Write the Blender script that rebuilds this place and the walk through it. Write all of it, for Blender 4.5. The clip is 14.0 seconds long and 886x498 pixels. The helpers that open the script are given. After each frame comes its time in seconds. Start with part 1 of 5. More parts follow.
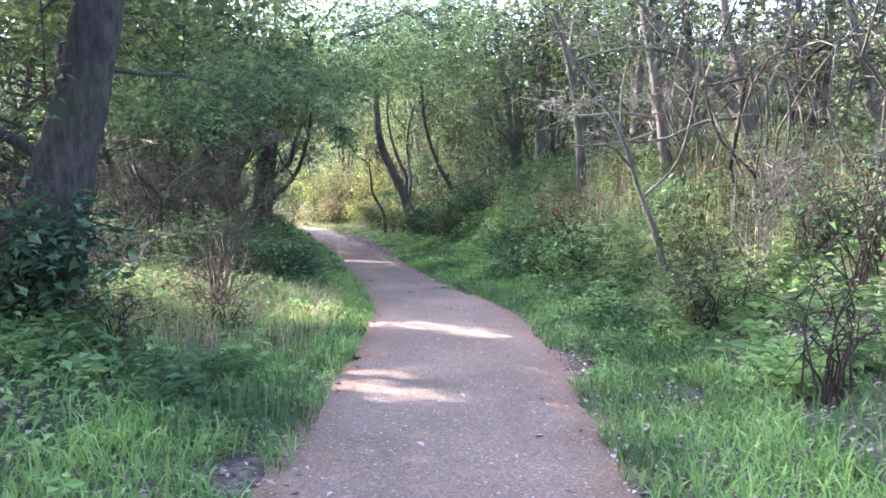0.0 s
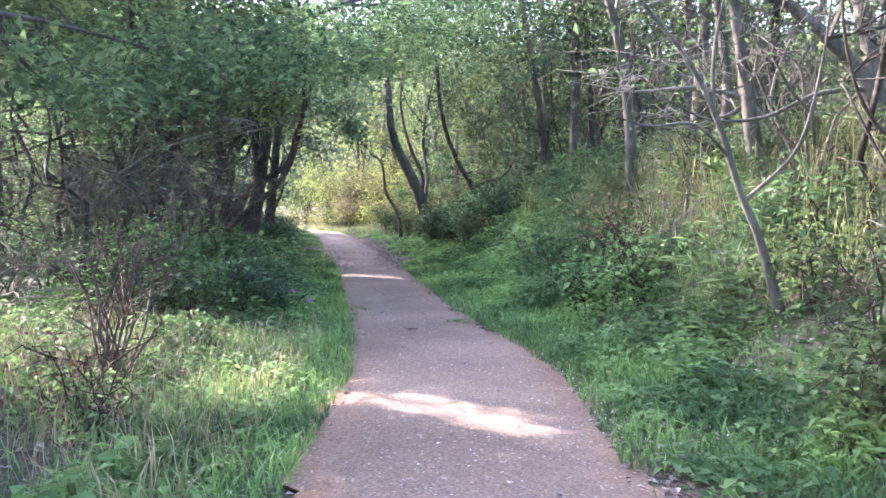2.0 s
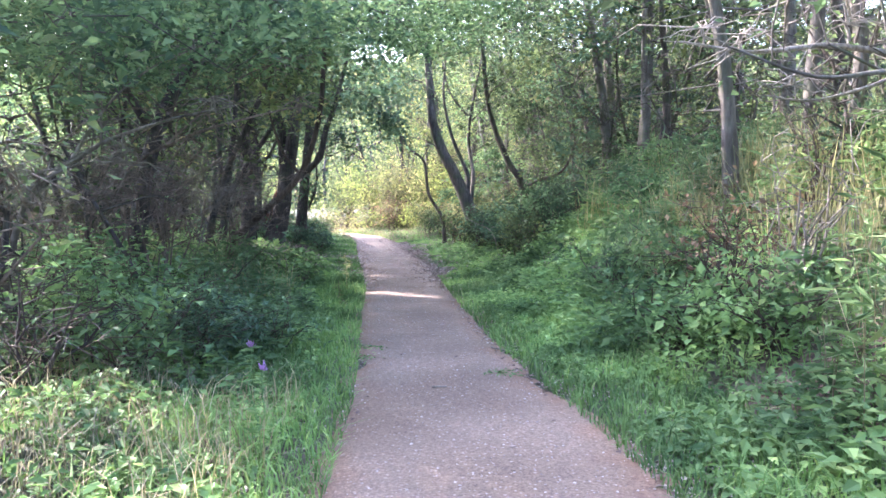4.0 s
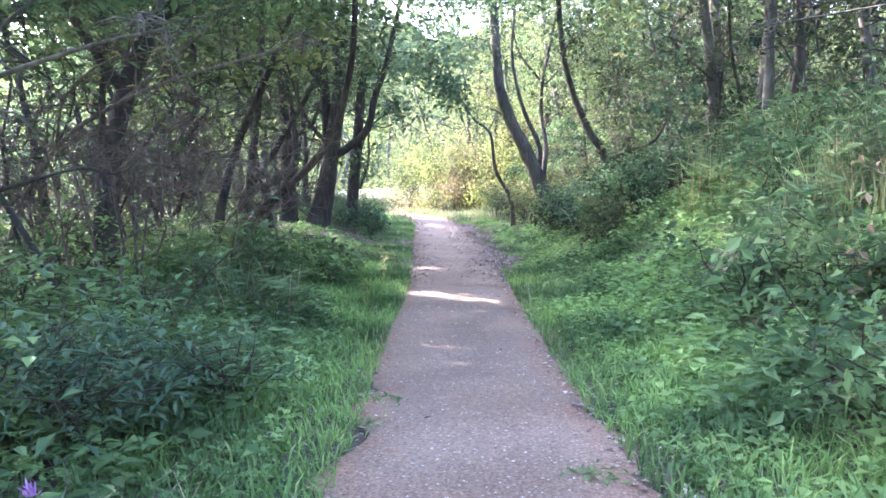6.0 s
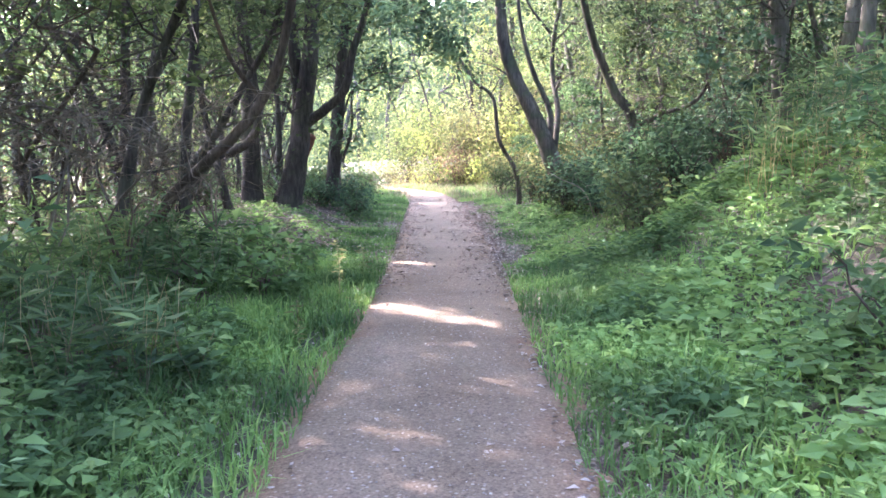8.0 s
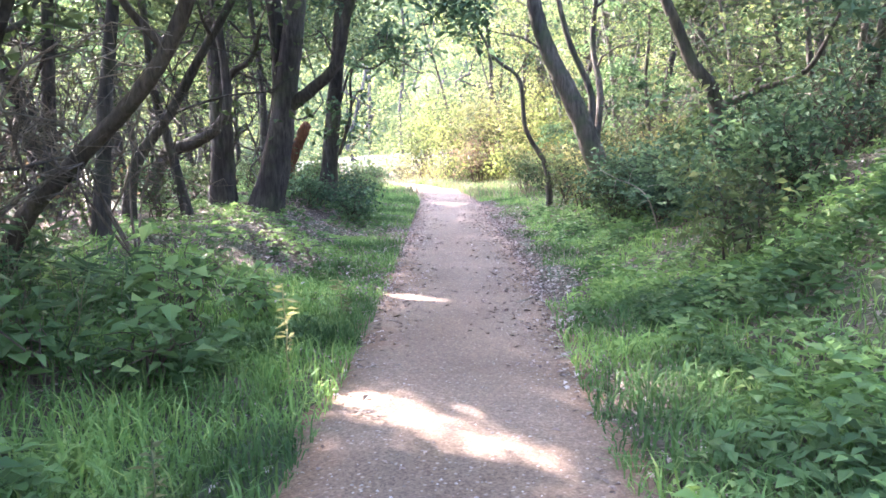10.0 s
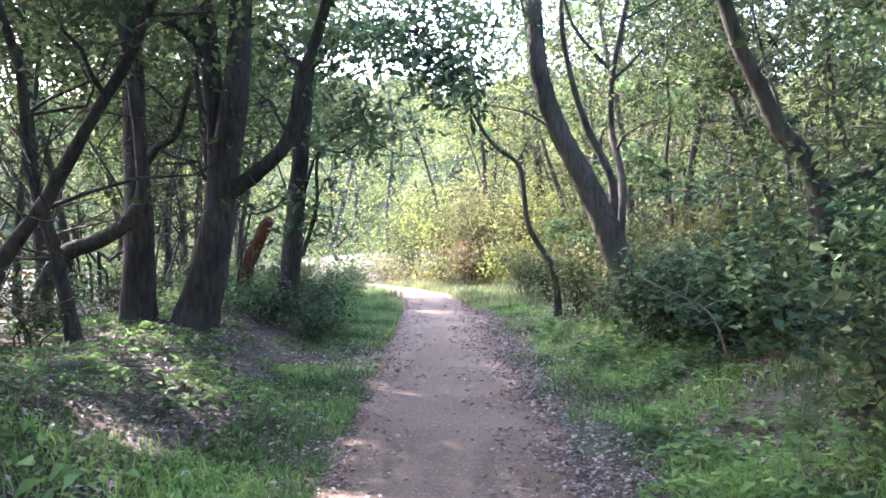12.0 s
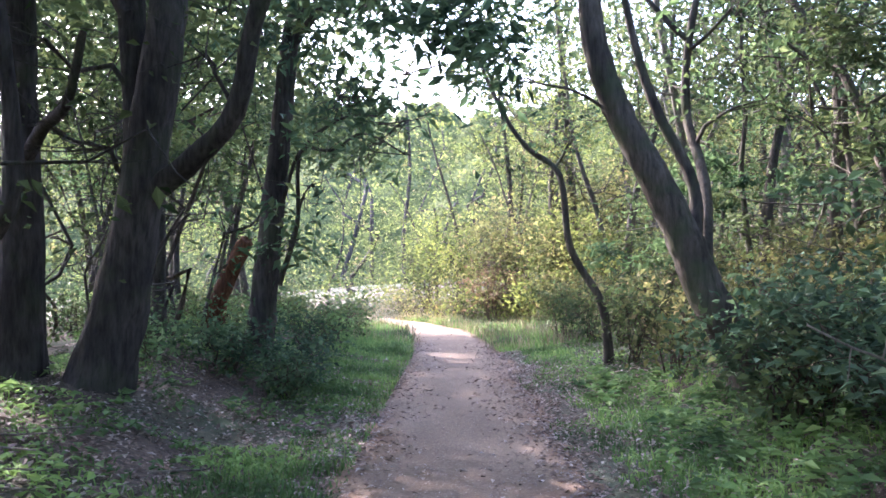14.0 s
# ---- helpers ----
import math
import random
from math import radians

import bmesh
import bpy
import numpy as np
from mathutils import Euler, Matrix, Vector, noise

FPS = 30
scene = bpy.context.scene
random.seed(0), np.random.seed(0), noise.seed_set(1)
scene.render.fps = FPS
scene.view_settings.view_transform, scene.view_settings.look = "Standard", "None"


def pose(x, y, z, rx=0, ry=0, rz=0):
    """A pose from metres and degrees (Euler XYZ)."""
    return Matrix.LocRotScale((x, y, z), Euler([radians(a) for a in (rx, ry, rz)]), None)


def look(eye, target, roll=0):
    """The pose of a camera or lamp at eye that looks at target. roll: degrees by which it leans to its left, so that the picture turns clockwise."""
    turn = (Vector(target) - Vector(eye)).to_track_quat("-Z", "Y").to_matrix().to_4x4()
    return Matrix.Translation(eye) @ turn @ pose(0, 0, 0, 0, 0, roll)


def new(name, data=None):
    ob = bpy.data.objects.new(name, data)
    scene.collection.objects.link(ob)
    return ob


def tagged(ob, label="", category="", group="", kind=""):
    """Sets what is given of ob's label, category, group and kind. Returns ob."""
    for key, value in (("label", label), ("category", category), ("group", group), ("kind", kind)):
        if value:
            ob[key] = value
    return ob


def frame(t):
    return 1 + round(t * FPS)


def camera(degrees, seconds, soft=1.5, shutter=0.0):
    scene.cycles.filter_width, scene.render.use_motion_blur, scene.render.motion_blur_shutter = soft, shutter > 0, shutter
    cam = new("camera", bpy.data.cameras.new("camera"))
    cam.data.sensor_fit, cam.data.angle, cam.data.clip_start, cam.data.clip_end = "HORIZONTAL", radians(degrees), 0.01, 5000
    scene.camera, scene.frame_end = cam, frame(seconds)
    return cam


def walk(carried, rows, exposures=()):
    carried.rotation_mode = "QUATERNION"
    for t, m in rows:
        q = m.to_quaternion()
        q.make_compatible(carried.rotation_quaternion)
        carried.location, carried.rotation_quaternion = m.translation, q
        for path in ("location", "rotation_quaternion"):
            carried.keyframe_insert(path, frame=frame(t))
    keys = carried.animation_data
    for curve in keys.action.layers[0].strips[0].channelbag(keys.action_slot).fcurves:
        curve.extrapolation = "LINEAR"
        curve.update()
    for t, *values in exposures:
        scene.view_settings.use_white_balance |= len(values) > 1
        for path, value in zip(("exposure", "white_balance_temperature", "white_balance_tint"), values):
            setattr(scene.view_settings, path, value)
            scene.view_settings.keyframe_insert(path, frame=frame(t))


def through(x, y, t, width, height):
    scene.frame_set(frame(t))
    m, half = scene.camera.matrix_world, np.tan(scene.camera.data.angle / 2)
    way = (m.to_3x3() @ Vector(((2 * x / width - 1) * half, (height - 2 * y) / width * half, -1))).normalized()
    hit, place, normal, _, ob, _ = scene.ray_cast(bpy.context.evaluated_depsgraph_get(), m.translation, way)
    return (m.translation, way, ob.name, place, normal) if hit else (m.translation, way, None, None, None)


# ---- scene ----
cam = camera(58.4, 14.0, 1.6)
METRES, EYE, TILT, LEAN, TURN = 21.5, 1.4, -3.2, 0.0, 0.0
ROWS = [
    (0.0, 0.0, 0.0, 0.0, 0.0, 0.0, -0.0),
    (0.5, 0.0026, 0.037, 0.0021, 0.87, -0.1, 0.12),
    (1.0, 0.0032, 0.0746, 0.0053, 1.4, -0.2, 0.11),
    (1.5, 0.0055, 0.1118, 0.0088, 1.46, -0.21, 0.18),
    (2.0, 0.0064, 0.1483, 0.0123, 1.79, -0.09, 0.31),
    (4.5, 0.0074, 0.3085, 0.023, 7.14, -0.06, 0.4),
    (5.0, 0.0047, 0.3435, 0.0244, 8.86, -0.32, 0.41),
    (5.5, 0.0044, 0.3789, 0.0258, 9.85, -0.75, 0.5),
    (6.0, 0.0004, 0.4144, 0.0274, 10.74, -1.51, 0.36),
    (6.5, -0.0008, 0.4495, 0.0285, 10.95, -2.13, 0.38),
    (7.0, -0.0051, 0.4857, 0.0301, 11.32, -2.65, 0.33),
    (7.5, -0.0081, 0.5203, 0.032, 11.09, -3.1, 0.34),
    (10.0, -0.0422, 0.7032, 0.0409, 12.39, -3.88, 0.18),
    (10.5, -0.0483, 0.7375, 0.0434, 12.23, -3.33, 0.16),
    (11.0, -0.0553, 0.7744, 0.0463, 11.92, -0.96, 0.14),
    (11.5, -0.0615, 0.8094, 0.0484, 11.63, 1.41, 0.16),
    (12.0, -0.0683, 0.8447, 0.0504, 11.81, 3.18, 0.23),
    (12.5, -0.0742, 0.8797, 0.0521, 12.15, 4.36, 0.18),
    (13.0, -0.081, 0.9159, 0.0535, 12.46, 5.12, 0.1),
    (13.5, -0.0888, 0.9516, 0.0551, 12.81, 5.46, -0.05),
    (14.0, -0.0966, 0.9889, 0.0561, 13.34, 5.49, -0.15),
]
walk(cam, [(t, pose(0, 0, EYE, TILT, LEAN, TURN) @ pose(METRES * x, METRES * y, METRES * z, 90 + pitch, roll, yaw)) for t, x, y, z, yaw, pitch, roll in ROWS],
     [(0.0, 3.8, 5900, 27), (2.2, 3.9, 5850, 27), (4.5, 4.22, 5850, 27), (5.5, 4.32, 5850, 27), (6.0, 4.5, 5750, 27), (6.5, 4.4, 5900, 27), (7.5, 4.42, 6050, 27), (9.6, 4.5, 6100, 27), (10.0, 4.62, 6100, 27), (10.5, 4.35, 6050, 27), (11.0, 4.18, 5950, 27), (14.0, 3.56, 5900, 27)])

# ---- light ----
SUN_EL, SUN_AZ = 33.0, (-0.84, 0.545)
SUN = Vector((SUN_AZ[0] * math.cos(radians(SUN_EL)), SUN_AZ[1] * math.cos(radians(SUN_EL)), math.sin(radians(SUN_EL)))).normalized()
world = bpy.data.worlds.new("sky")
scene.world = world
world.use_nodes = True
wn = world.node_tree
sky = wn.nodes.new("ShaderNodeTexSky")
sky.sky_type, sky.sun_disc = "NISHITA", False
sky.sun_elevation, sky.sun_rotation = radians(SUN_EL), math.atan2(SUN.x, SUN.y)
sky.air_density, sky.dust_density = 1.2, 2.5
wn.nodes["Background"].inputs["Strength"].default_value = 0.15
wn.links.new(sky.outputs[0], wn.nodes["Background"].inputs["Color"])
sun = new("sun", bpy.data.lights.new("sun", "SUN"))
sun.data.energy, sun.data.angle, sun.data.color = 2.3, radians(0.6), (1.0, 0.91, 0.76)
sun.matrix_world = look((-40, 60, 50), Vector((-40, 60, 50)) - SUN)

rng = np.random.default_rng(7)


# ---- materials ----
def shader(name):
    m = bpy.data.materials.new(name)
    m.use_nodes = True
    nt = m.node_tree
    b = nt.nodes["Principled BSDF"]
    return m, nt, b


def node(nt, kind, **vals):
    n = nt.nodes.new(kind)
    for k, v in vals.items():
        n.inputs[k.replace("_", " ")].default_value = v
    return n


def ramp(nt, source, stops):
    r = nt.nodes.new("ShaderNodeValToRGB")
    els = r.color_ramp.elements
    while len(els) < len(stops):
        els.new(0.5)
    for e, (p, c) in zip(els, stops):
        e.position, e.color = p, (*c, 1)
    nt.links.new(source, r.inputs[0])
    return r


def mix(nt, fac, a, b, kind="MIX"):
    n = nt.nodes.new("ShaderNodeMix")
    n.data_type, n.blend_type = "RGBA", kind
    for src, i in ((fac, 0), (a, 6), (b, 7)):
        if isinstance(src, (int, float)):
            n.inputs[i].default_value = src
        elif isinstance(src, tuple):
            n.inputs[i].default_value = (*src, 1)
        else:
            nt.links.new(src, n.inputs[i])
    return n.outputs[2]


def bump(nt, b, height, strength, distance):
    n = node(nt, "ShaderNodeBump", Strength=strength, Distance=distance)
    nt.links.new(height, n.inputs["Height"])
    nt.links.new(n.outputs[0], b.inputs["Normal"])


def foliage(name, dark, mid, light, through=0.35, rough=0.5, vary=0.25):
    """Leaves: every leaf its own tone, patches of lighter and darker growth whose contrast paints in depth, and light
    that shines through.
    """
    m, nt, b = shader(name)
    geo = nt.nodes.new("ShaderNodeNewGeometry")
    info = nt.nodes.new("ShaderNodeObjectInfo")
    r = ramp(nt, geo.outputs["Random Per Island"], [(0.0, dark), (0.45, mid), (0.85, mid), (1.0, light)])
    # Patch contrast is clump tone and, in part, shaded depth put into the colour.
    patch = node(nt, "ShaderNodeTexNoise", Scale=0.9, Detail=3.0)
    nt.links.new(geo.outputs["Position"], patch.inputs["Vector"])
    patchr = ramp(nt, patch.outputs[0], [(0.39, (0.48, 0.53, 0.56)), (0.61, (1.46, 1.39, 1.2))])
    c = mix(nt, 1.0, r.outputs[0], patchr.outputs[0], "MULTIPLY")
    tone = ramp(nt, info.outputs["Random"], [(0.0, (1 - vary, 1 - vary, 1 - vary * 0.7)), (1.0, (1 + vary, 1 + vary * 0.7, 1.0))])
    c = mix(nt, 1.0, c, tone.outputs[0], "MULTIPLY")
    nt.links.new(c, b.inputs["Base Color"])
    b.inputs["Roughness"].default_value = rough + 0.12
    b.inputs["Specular IOR Level"].default_value = 0.1
    tr = nt.nodes.new("ShaderNodeBsdfTranslucent")
    c2 = mix(nt, 1.0, c, (1.1, 1.18, 1.0), "MULTIPLY")
    nt.links.new(c2, tr.inputs["Color"])
    ms = nt.nodes.new("ShaderNodeMixShader")
    ms.inputs[0].default_value = through
    nt.links.new(b.outputs[0], ms.inputs[1])
    nt.links.new(tr.outputs[0], ms.inputs[2])
    nt.links.new(ms.outputs[0], nt.nodes["Material Output"].inputs[0])
    return m


def bark(name, dark, light, scale=1.0, moss=0.0):
    m, nt, b = shader(name)
    tc = nt.nodes.new("ShaderNodeTexCoord")
    mp = node(nt, "ShaderNodeMapping", Scale=(14 * scale, 14 * scale, 2.5 * scale))
    nt.links.new(tc.outputs["Object"], mp.inputs[0])
    n1 = node(nt, "ShaderNodeTexNoise", Scale=1.6, Detail=6.0, Roughness=0.65)
    nt.links.new(mp.outputs[0], n1.inputs["Vector"])
    n2 = node(nt, "ShaderNodeTexNoise", Scale=1.7, Detail=3.0)
    nt.links.new(tc.outputs["Object"], n2.inputs["Vector"])
    c = ramp(nt, n1.outputs[0], [(0.3, dark), (0.7, light)]).outputs[0]
    blot = ramp(nt, n2.outputs[0], [(0.4, (0.65, 0.65, 0.65)), (0.62, (1.2, 1.18, 1.12))]).outputs[0]
    c = mix(nt, 1.0, c, blot, "MULTIPLY")
    if moss:
        n3 = node(nt, "ShaderNodeTexNoise", Scale=3.1, Detail=5.0)
        nt.links.new(tc.outputs["Object"], n3.inputs["Vector"])
        f = ramp(nt, n3.outputs[0], [(0.5, (0, 0, 0)), (0.68, (moss, moss, moss))]).outputs[0]
        c = mix(nt, f, c, (0.075, 0.10, 0.05))
    nt.links.new(c, b.inputs["Base Color"])
    b.inputs["Roughness"].default_value = 0.9
    b.inputs["Specular IOR Level"].default_value = 0.2
    bump(nt, b, n1.outputs[0], 0.9, 0.02)
    return m


def ground_material():
    m, nt, b = shader("forest_soil")
    geo = nt.nodes.new("ShaderNodeNewGeometry")
    n1 = node(nt, "ShaderNodeTexNoise", Scale=0.55, Detail=5.0)
    n2 = node(nt, "ShaderNodeTexNoise", Scale=14.0, Detail=6.0, Roughness=0.7)
    v = node(nt, "ShaderNodeTexVoronoi", Scale=28.0)
    for n in (n1, n2, v):
        nt.links.new(geo.outputs["Position"], n.inputs["Vector"])
    sepc = nt.nodes.new("ShaderNodeSeparateColor")
    nt.links.new(v.outputs["Color"], sepc.inputs[0])
    flake = ramp(nt, sepc.outputs[0], [(0.0, (0.45, 0.42, 0.42)), (0.6, (1.0, 0.95, 0.95)), (0.9, (1.6, 1.5, 1.5)), (1.0, (2.1, 2.0, 2.0))]).outputs[0]
    litter = ramp(nt, n2.outputs[0], [(0.3, (0.045, 0.033, 0.027)), (0.55, (0.104, 0.077, 0.062)), (0.75, (0.19, 0.148, 0.122))]).outputs[0]
    litter = mix(nt, 0.85, litter, flake, "MULTIPLY")
    green = ramp(nt, n2.outputs[0], [(0.3, (0.025, 0.042, 0.02)), (0.7, (0.062, 0.09, 0.042))]).outputs[0]
    f = ramp(nt, n1.outputs[0], [(0.4, (0, 0, 0)), (0.6, (1, 1, 1))]).outputs[0]
    nt.links.new(mix(nt, f, litter, green), b.inputs["Base Color"])
    b.inputs["Roughness"].default_value = 0.95
    bump(nt, b, n2.outputs[0], 0.8, 0.03)
    return m


def path_material():
    m, nt, b = shader("packed_grit")
    geo = nt.nodes.new("ShaderNodeNewGeometry")
    big = node(nt, "ShaderNodeTexNoise", Scale=0.7, Detail=4.0)
    fine = node(nt, "ShaderNodeTexNoise", Scale=45.0, Detail=5.0, Roughness=0.7)
    grit = node(nt, "ShaderNodeTexVoronoi", Scale=85.0)
    chips = node(nt, "ShaderNodeTexVoronoi", Scale=38.0)
    for n in (big, fine, grit, chips):
        nt.links.new(geo.outputs["Position"], n.inputs["Vector"])
    c = ramp(nt, big.outputs[0], [(0.35, (0.174, 0.130, 0.098)), (0.65, (0.246, 0.190, 0.147))]).outputs[0]
    c = mix(nt, 0.7, c, ramp(nt, fine.outputs[0], [(0.3, (0.45, 0.42, 0.42)), (0.7, (1.35, 1.3, 1.3))]).outputs[0], "MULTIPLY")
    sep = nt.nodes.new("ShaderNodeSeparateColor")
    nt.links.new(chips.outputs["Color"], sep.inputs[0])
    pale = ramp(nt, sep.outputs[0], [(0.80, (0, 0, 0)), (0.88, (0.4, 0.4, 0.4))]).outputs[0]
    near = ramp(nt, chips.outputs["Distance"], [(0.25, (1, 1, 1)), (0.42, (0, 0, 0))]).outputs[0]
    c = mix(nt, mix(nt, 1.0, pale, near, "MULTIPLY"), c, (0.52, 0.47, 0.45))
    sep2 = nt.nodes.new("ShaderNodeSeparateColor")
    nt.links.new(grit.outputs["Color"], sep2.inputs[0])
    c = mix(nt, 0.55, c, ramp(nt, sep2.outputs[1], [(0.0, (0.55, 0.5, 0.5)), (1.0, (1.4, 1.4, 1.4))]).outputs[0], "MULTIPLY")
    at = nt.nodes.new("ShaderNodeAttribute")
    at.attribute_name = "margin"
    wear = node(nt, "ShaderNodeTexNoise", Scale=3.0, Detail=5.0)
    nt.links.new(geo.outputs["Position"], wear.inputs["Vector"])
    reach = mix(nt, 1.0, at.outputs["Color"], ramp(nt, wear.outputs[0], [(0.35, (0.25, 0.25, 0.25)), (0.65, (1, 1, 1))]).outputs[0], "MULTIPLY")
    c = mix(nt, reach, c, mix(nt, 1.0, c, (1.06, 0.86, 0.74), "MULTIPLY"))
    nt.links.new(c, b.inputs["Base Color"])
    b.inputs["Roughness"].default_value = 0.92
    b.inputs["Specular IOR Level"].default_value = 0.25
    bump(nt, b, fine.outputs[0], 0.7, 0.012)
    return m


def scatter_material(name, stops, rough=0.9):
    m, nt, b = shader(name)
    geo = nt.nodes.new("ShaderNodeNewGeometry")
    nz = node(nt, "ShaderNodeTexNoise", Scale=60.0, Detail=3.0)
    nt.links.new(geo.outputs["Position"], nz.inputs["Vector"])
    c = ramp(nt, geo.outputs["Random Per Island"], stops).outputs[0]
    c = mix(nt, 0.6, c, ramp(nt, nz.outputs[0], [(0.3, (0.6, 0.6, 0.6)), (0.7, (1.3, 1.3, 1.3))]).outputs[0], "MULTIPLY")
    nt.links.new(c, b.inputs["Base Color"])
    b.inputs["Roughness"].default_value = rough
    return m


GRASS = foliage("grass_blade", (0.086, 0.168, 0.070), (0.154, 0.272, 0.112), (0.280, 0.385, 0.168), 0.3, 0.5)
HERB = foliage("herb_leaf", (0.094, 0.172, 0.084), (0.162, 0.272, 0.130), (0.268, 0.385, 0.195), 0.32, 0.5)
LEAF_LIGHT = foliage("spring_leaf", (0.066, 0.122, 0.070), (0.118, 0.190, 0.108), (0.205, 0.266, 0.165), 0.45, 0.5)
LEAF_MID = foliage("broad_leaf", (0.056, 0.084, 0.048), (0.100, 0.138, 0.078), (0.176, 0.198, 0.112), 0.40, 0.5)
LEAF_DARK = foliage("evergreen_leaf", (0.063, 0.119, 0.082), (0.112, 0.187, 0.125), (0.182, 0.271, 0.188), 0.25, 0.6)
# Yellow-green bush leaf; its yellow also paints the backlit flecks on the bank.
LEAF_YELLOW = foliage("yellow_green_backlit_leaf", (0.094, 0.108, 0.058), (0.165, 0.172, 0.094), (0.285, 0.232, 0.155), 0.42, 0.5)
# Paler copy for far leaves: haze and sunlit brightness put into the colour.
LEAF_FAR = foliage("far_hazy_pale_leaf", (0.090, 0.116, 0.052), (0.155, 0.186, 0.080), (0.240, 0.248, 0.118), 0.5, 0.6)
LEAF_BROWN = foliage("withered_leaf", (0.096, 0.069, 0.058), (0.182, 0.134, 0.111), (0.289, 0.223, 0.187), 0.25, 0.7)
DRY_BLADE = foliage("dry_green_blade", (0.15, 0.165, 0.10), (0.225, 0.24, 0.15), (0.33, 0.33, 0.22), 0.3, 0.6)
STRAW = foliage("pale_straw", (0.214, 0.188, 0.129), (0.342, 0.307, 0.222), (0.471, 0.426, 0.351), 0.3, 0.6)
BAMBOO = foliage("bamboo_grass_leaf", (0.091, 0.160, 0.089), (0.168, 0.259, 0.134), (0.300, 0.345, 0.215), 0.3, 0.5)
BARK_DARK = bark("dark_bark", (0.029, 0.026, 0.027), (0.108, 0.095, 0.096), 1.0, 0.35)
BARK_MID = bark("grey_brown_bark", (0.036, 0.031, 0.029), (0.13, 0.113, 0.102), 0.9, 0.5)
BARK_GREY = bark("grey_bark", (0.075, 0.067, 0.06), (0.22, 0.20, 0.18), 0.8, 0.5)
BARK_BROWN = bark("twig_bark", (0.035, 0.026, 0.022), (0.12, 0.095, 0.08), 1.5)
TWIG = bark("pale_brown_twig", (0.07, 0.055, 0.047), (0.22, 0.18, 0.155), 1.5)
BARK_RED = bark("rotten_red_wood", (0.06, 0.028, 0.02), (0.20, 0.092, 0.06), 1.2)
DEAD_WOOD = bark("bleached_dead_wood", (0.135, 0.120, 0.106), (0.36, 0.33, 0.30), 1.5)
SOIL, GRIT = ground_material(), path_material()
LITTER = scatter_material("dry_leaf", [(0.0, (0.10, 0.066, 0.055)), (0.4, (0.23, 0.165, 0.143)), (0.75, (0.38, 0.30, 0.27)), (1.0, (0.52, 0.45, 0.43))], 0.75)
def hill_material():
    m, nt, b = shader("far_woodland")
    geo = nt.nodes.new("ShaderNodeNewGeometry")
    n1 = node(nt, "ShaderNodeTexNoise", Scale=0.35, Detail=8.0, Roughness=0.7)
    n2 = node(nt, "ShaderNodeTexNoise", Scale=2.2, Detail=6.0, Roughness=0.75)
    for n in (n1, n2):
        nt.links.new(geo.outputs["Position"], n.inputs["Vector"])
    c = ramp(nt, n1.outputs[0], [(0.35, (0.06, 0.082, 0.038)), (0.65, (0.13, 0.152, 0.07))]).outputs[0]
    c = mix(nt, 0.9, c, ramp(nt, n2.outputs[0], [(0.35, (0.45, 0.5, 0.5)), (0.62, (1.5, 1.45, 1.3))]).outputs[0], "MULTIPLY")
    nt.links.new(c, b.inputs["Base Color"])
    b.inputs["Roughness"].default_value = 0.95
    b.inputs["Specular IOR Level"].default_value = 0.05
    bump(nt, b, n2.outputs[0], 1.0, 0.5)
    return m


HILL = hill_material()
STONE = scatter_material("grit_stone", [(0.0, (0.16, 0.13, 0.125)), (0.6, (0.32, 0.28, 0.27)), (1.0, (0.55, 0.50, 0.48))])
PETAL = scatter_material("purple_petal", [(0.0, (0.30, 0.14, 0.36)), (1.0, (0.48, 0.28, 0.52))], 0.6)

# ---- plan: the path's edges, and the lie of the land ----
EDGE_Y = [-12, 0, 4, 6, 8, 10, 12, 14, 16.7, 19, 22, 25, 28, 31, 35, 38, 41.5, 45, 48, 52, 60]
EDGE_L = [-0.7, -0.85, -0.86, -0.86, -0.87, -0.92, -1.2, -1.55, -2.08, -2.47, -3.08, -3.72, -4.42, -5.10, -5.95, -6.75, -7.95, -9.8, -12.2, -16.5, -27]
EDGE_R = [1.1, 0.95, 0.96, 1.03, 1.05, 0.98, 0.52, 0.02, -0.50, -0.92, -1.42, -1.97, -2.60, -3.28, -4.20, -5.05, -6.25, -8.1, -10.4, -14.5, -25]


def left_edge(y):
    return np.interp(y, EDGE_Y, EDGE_L)


def right_edge(y):
    return np.interp(y, EDGE_Y, EDGE_R)


def ease(a, b, v):
    u = np.clip((v - a) / (b - a), 0, 1)
    return u * u * (3 - 2 * u)


def value_noise(x, y, scale, seed=0):
    """Smooth noise from 0 to 1 over the plan."""
    u, v = np.asarray(x) / scale + 1000.0, np.asarray(y) / scale + 1000.0
    i, j = np.floor(u).astype(np.int64), np.floor(v).astype(np.int64)

    def corner(a, b):
        h = (a * 374761393 + b * 668265263 + seed * 1442695) & 0xFFFFFFFF
        h = ((h ^ (h >> 13)) * 1274126177) & 0xFFFFFFFF
        return ((h ^ (h >> 16)) & 0xFFFF) / 65535.0
    fu, fv = u - i, v - j
    fu, fv = fu * fu * (3 - 2 * fu), fv * fv * (3 - 2 * fv)
    return (corner(i, j) * (1 - fu) + corner(i + 1, j) * fu) * (1 - fv) + (corner(i, j + 1) * (1 - fu) + corner(i + 1, j + 1) * fu) * fv


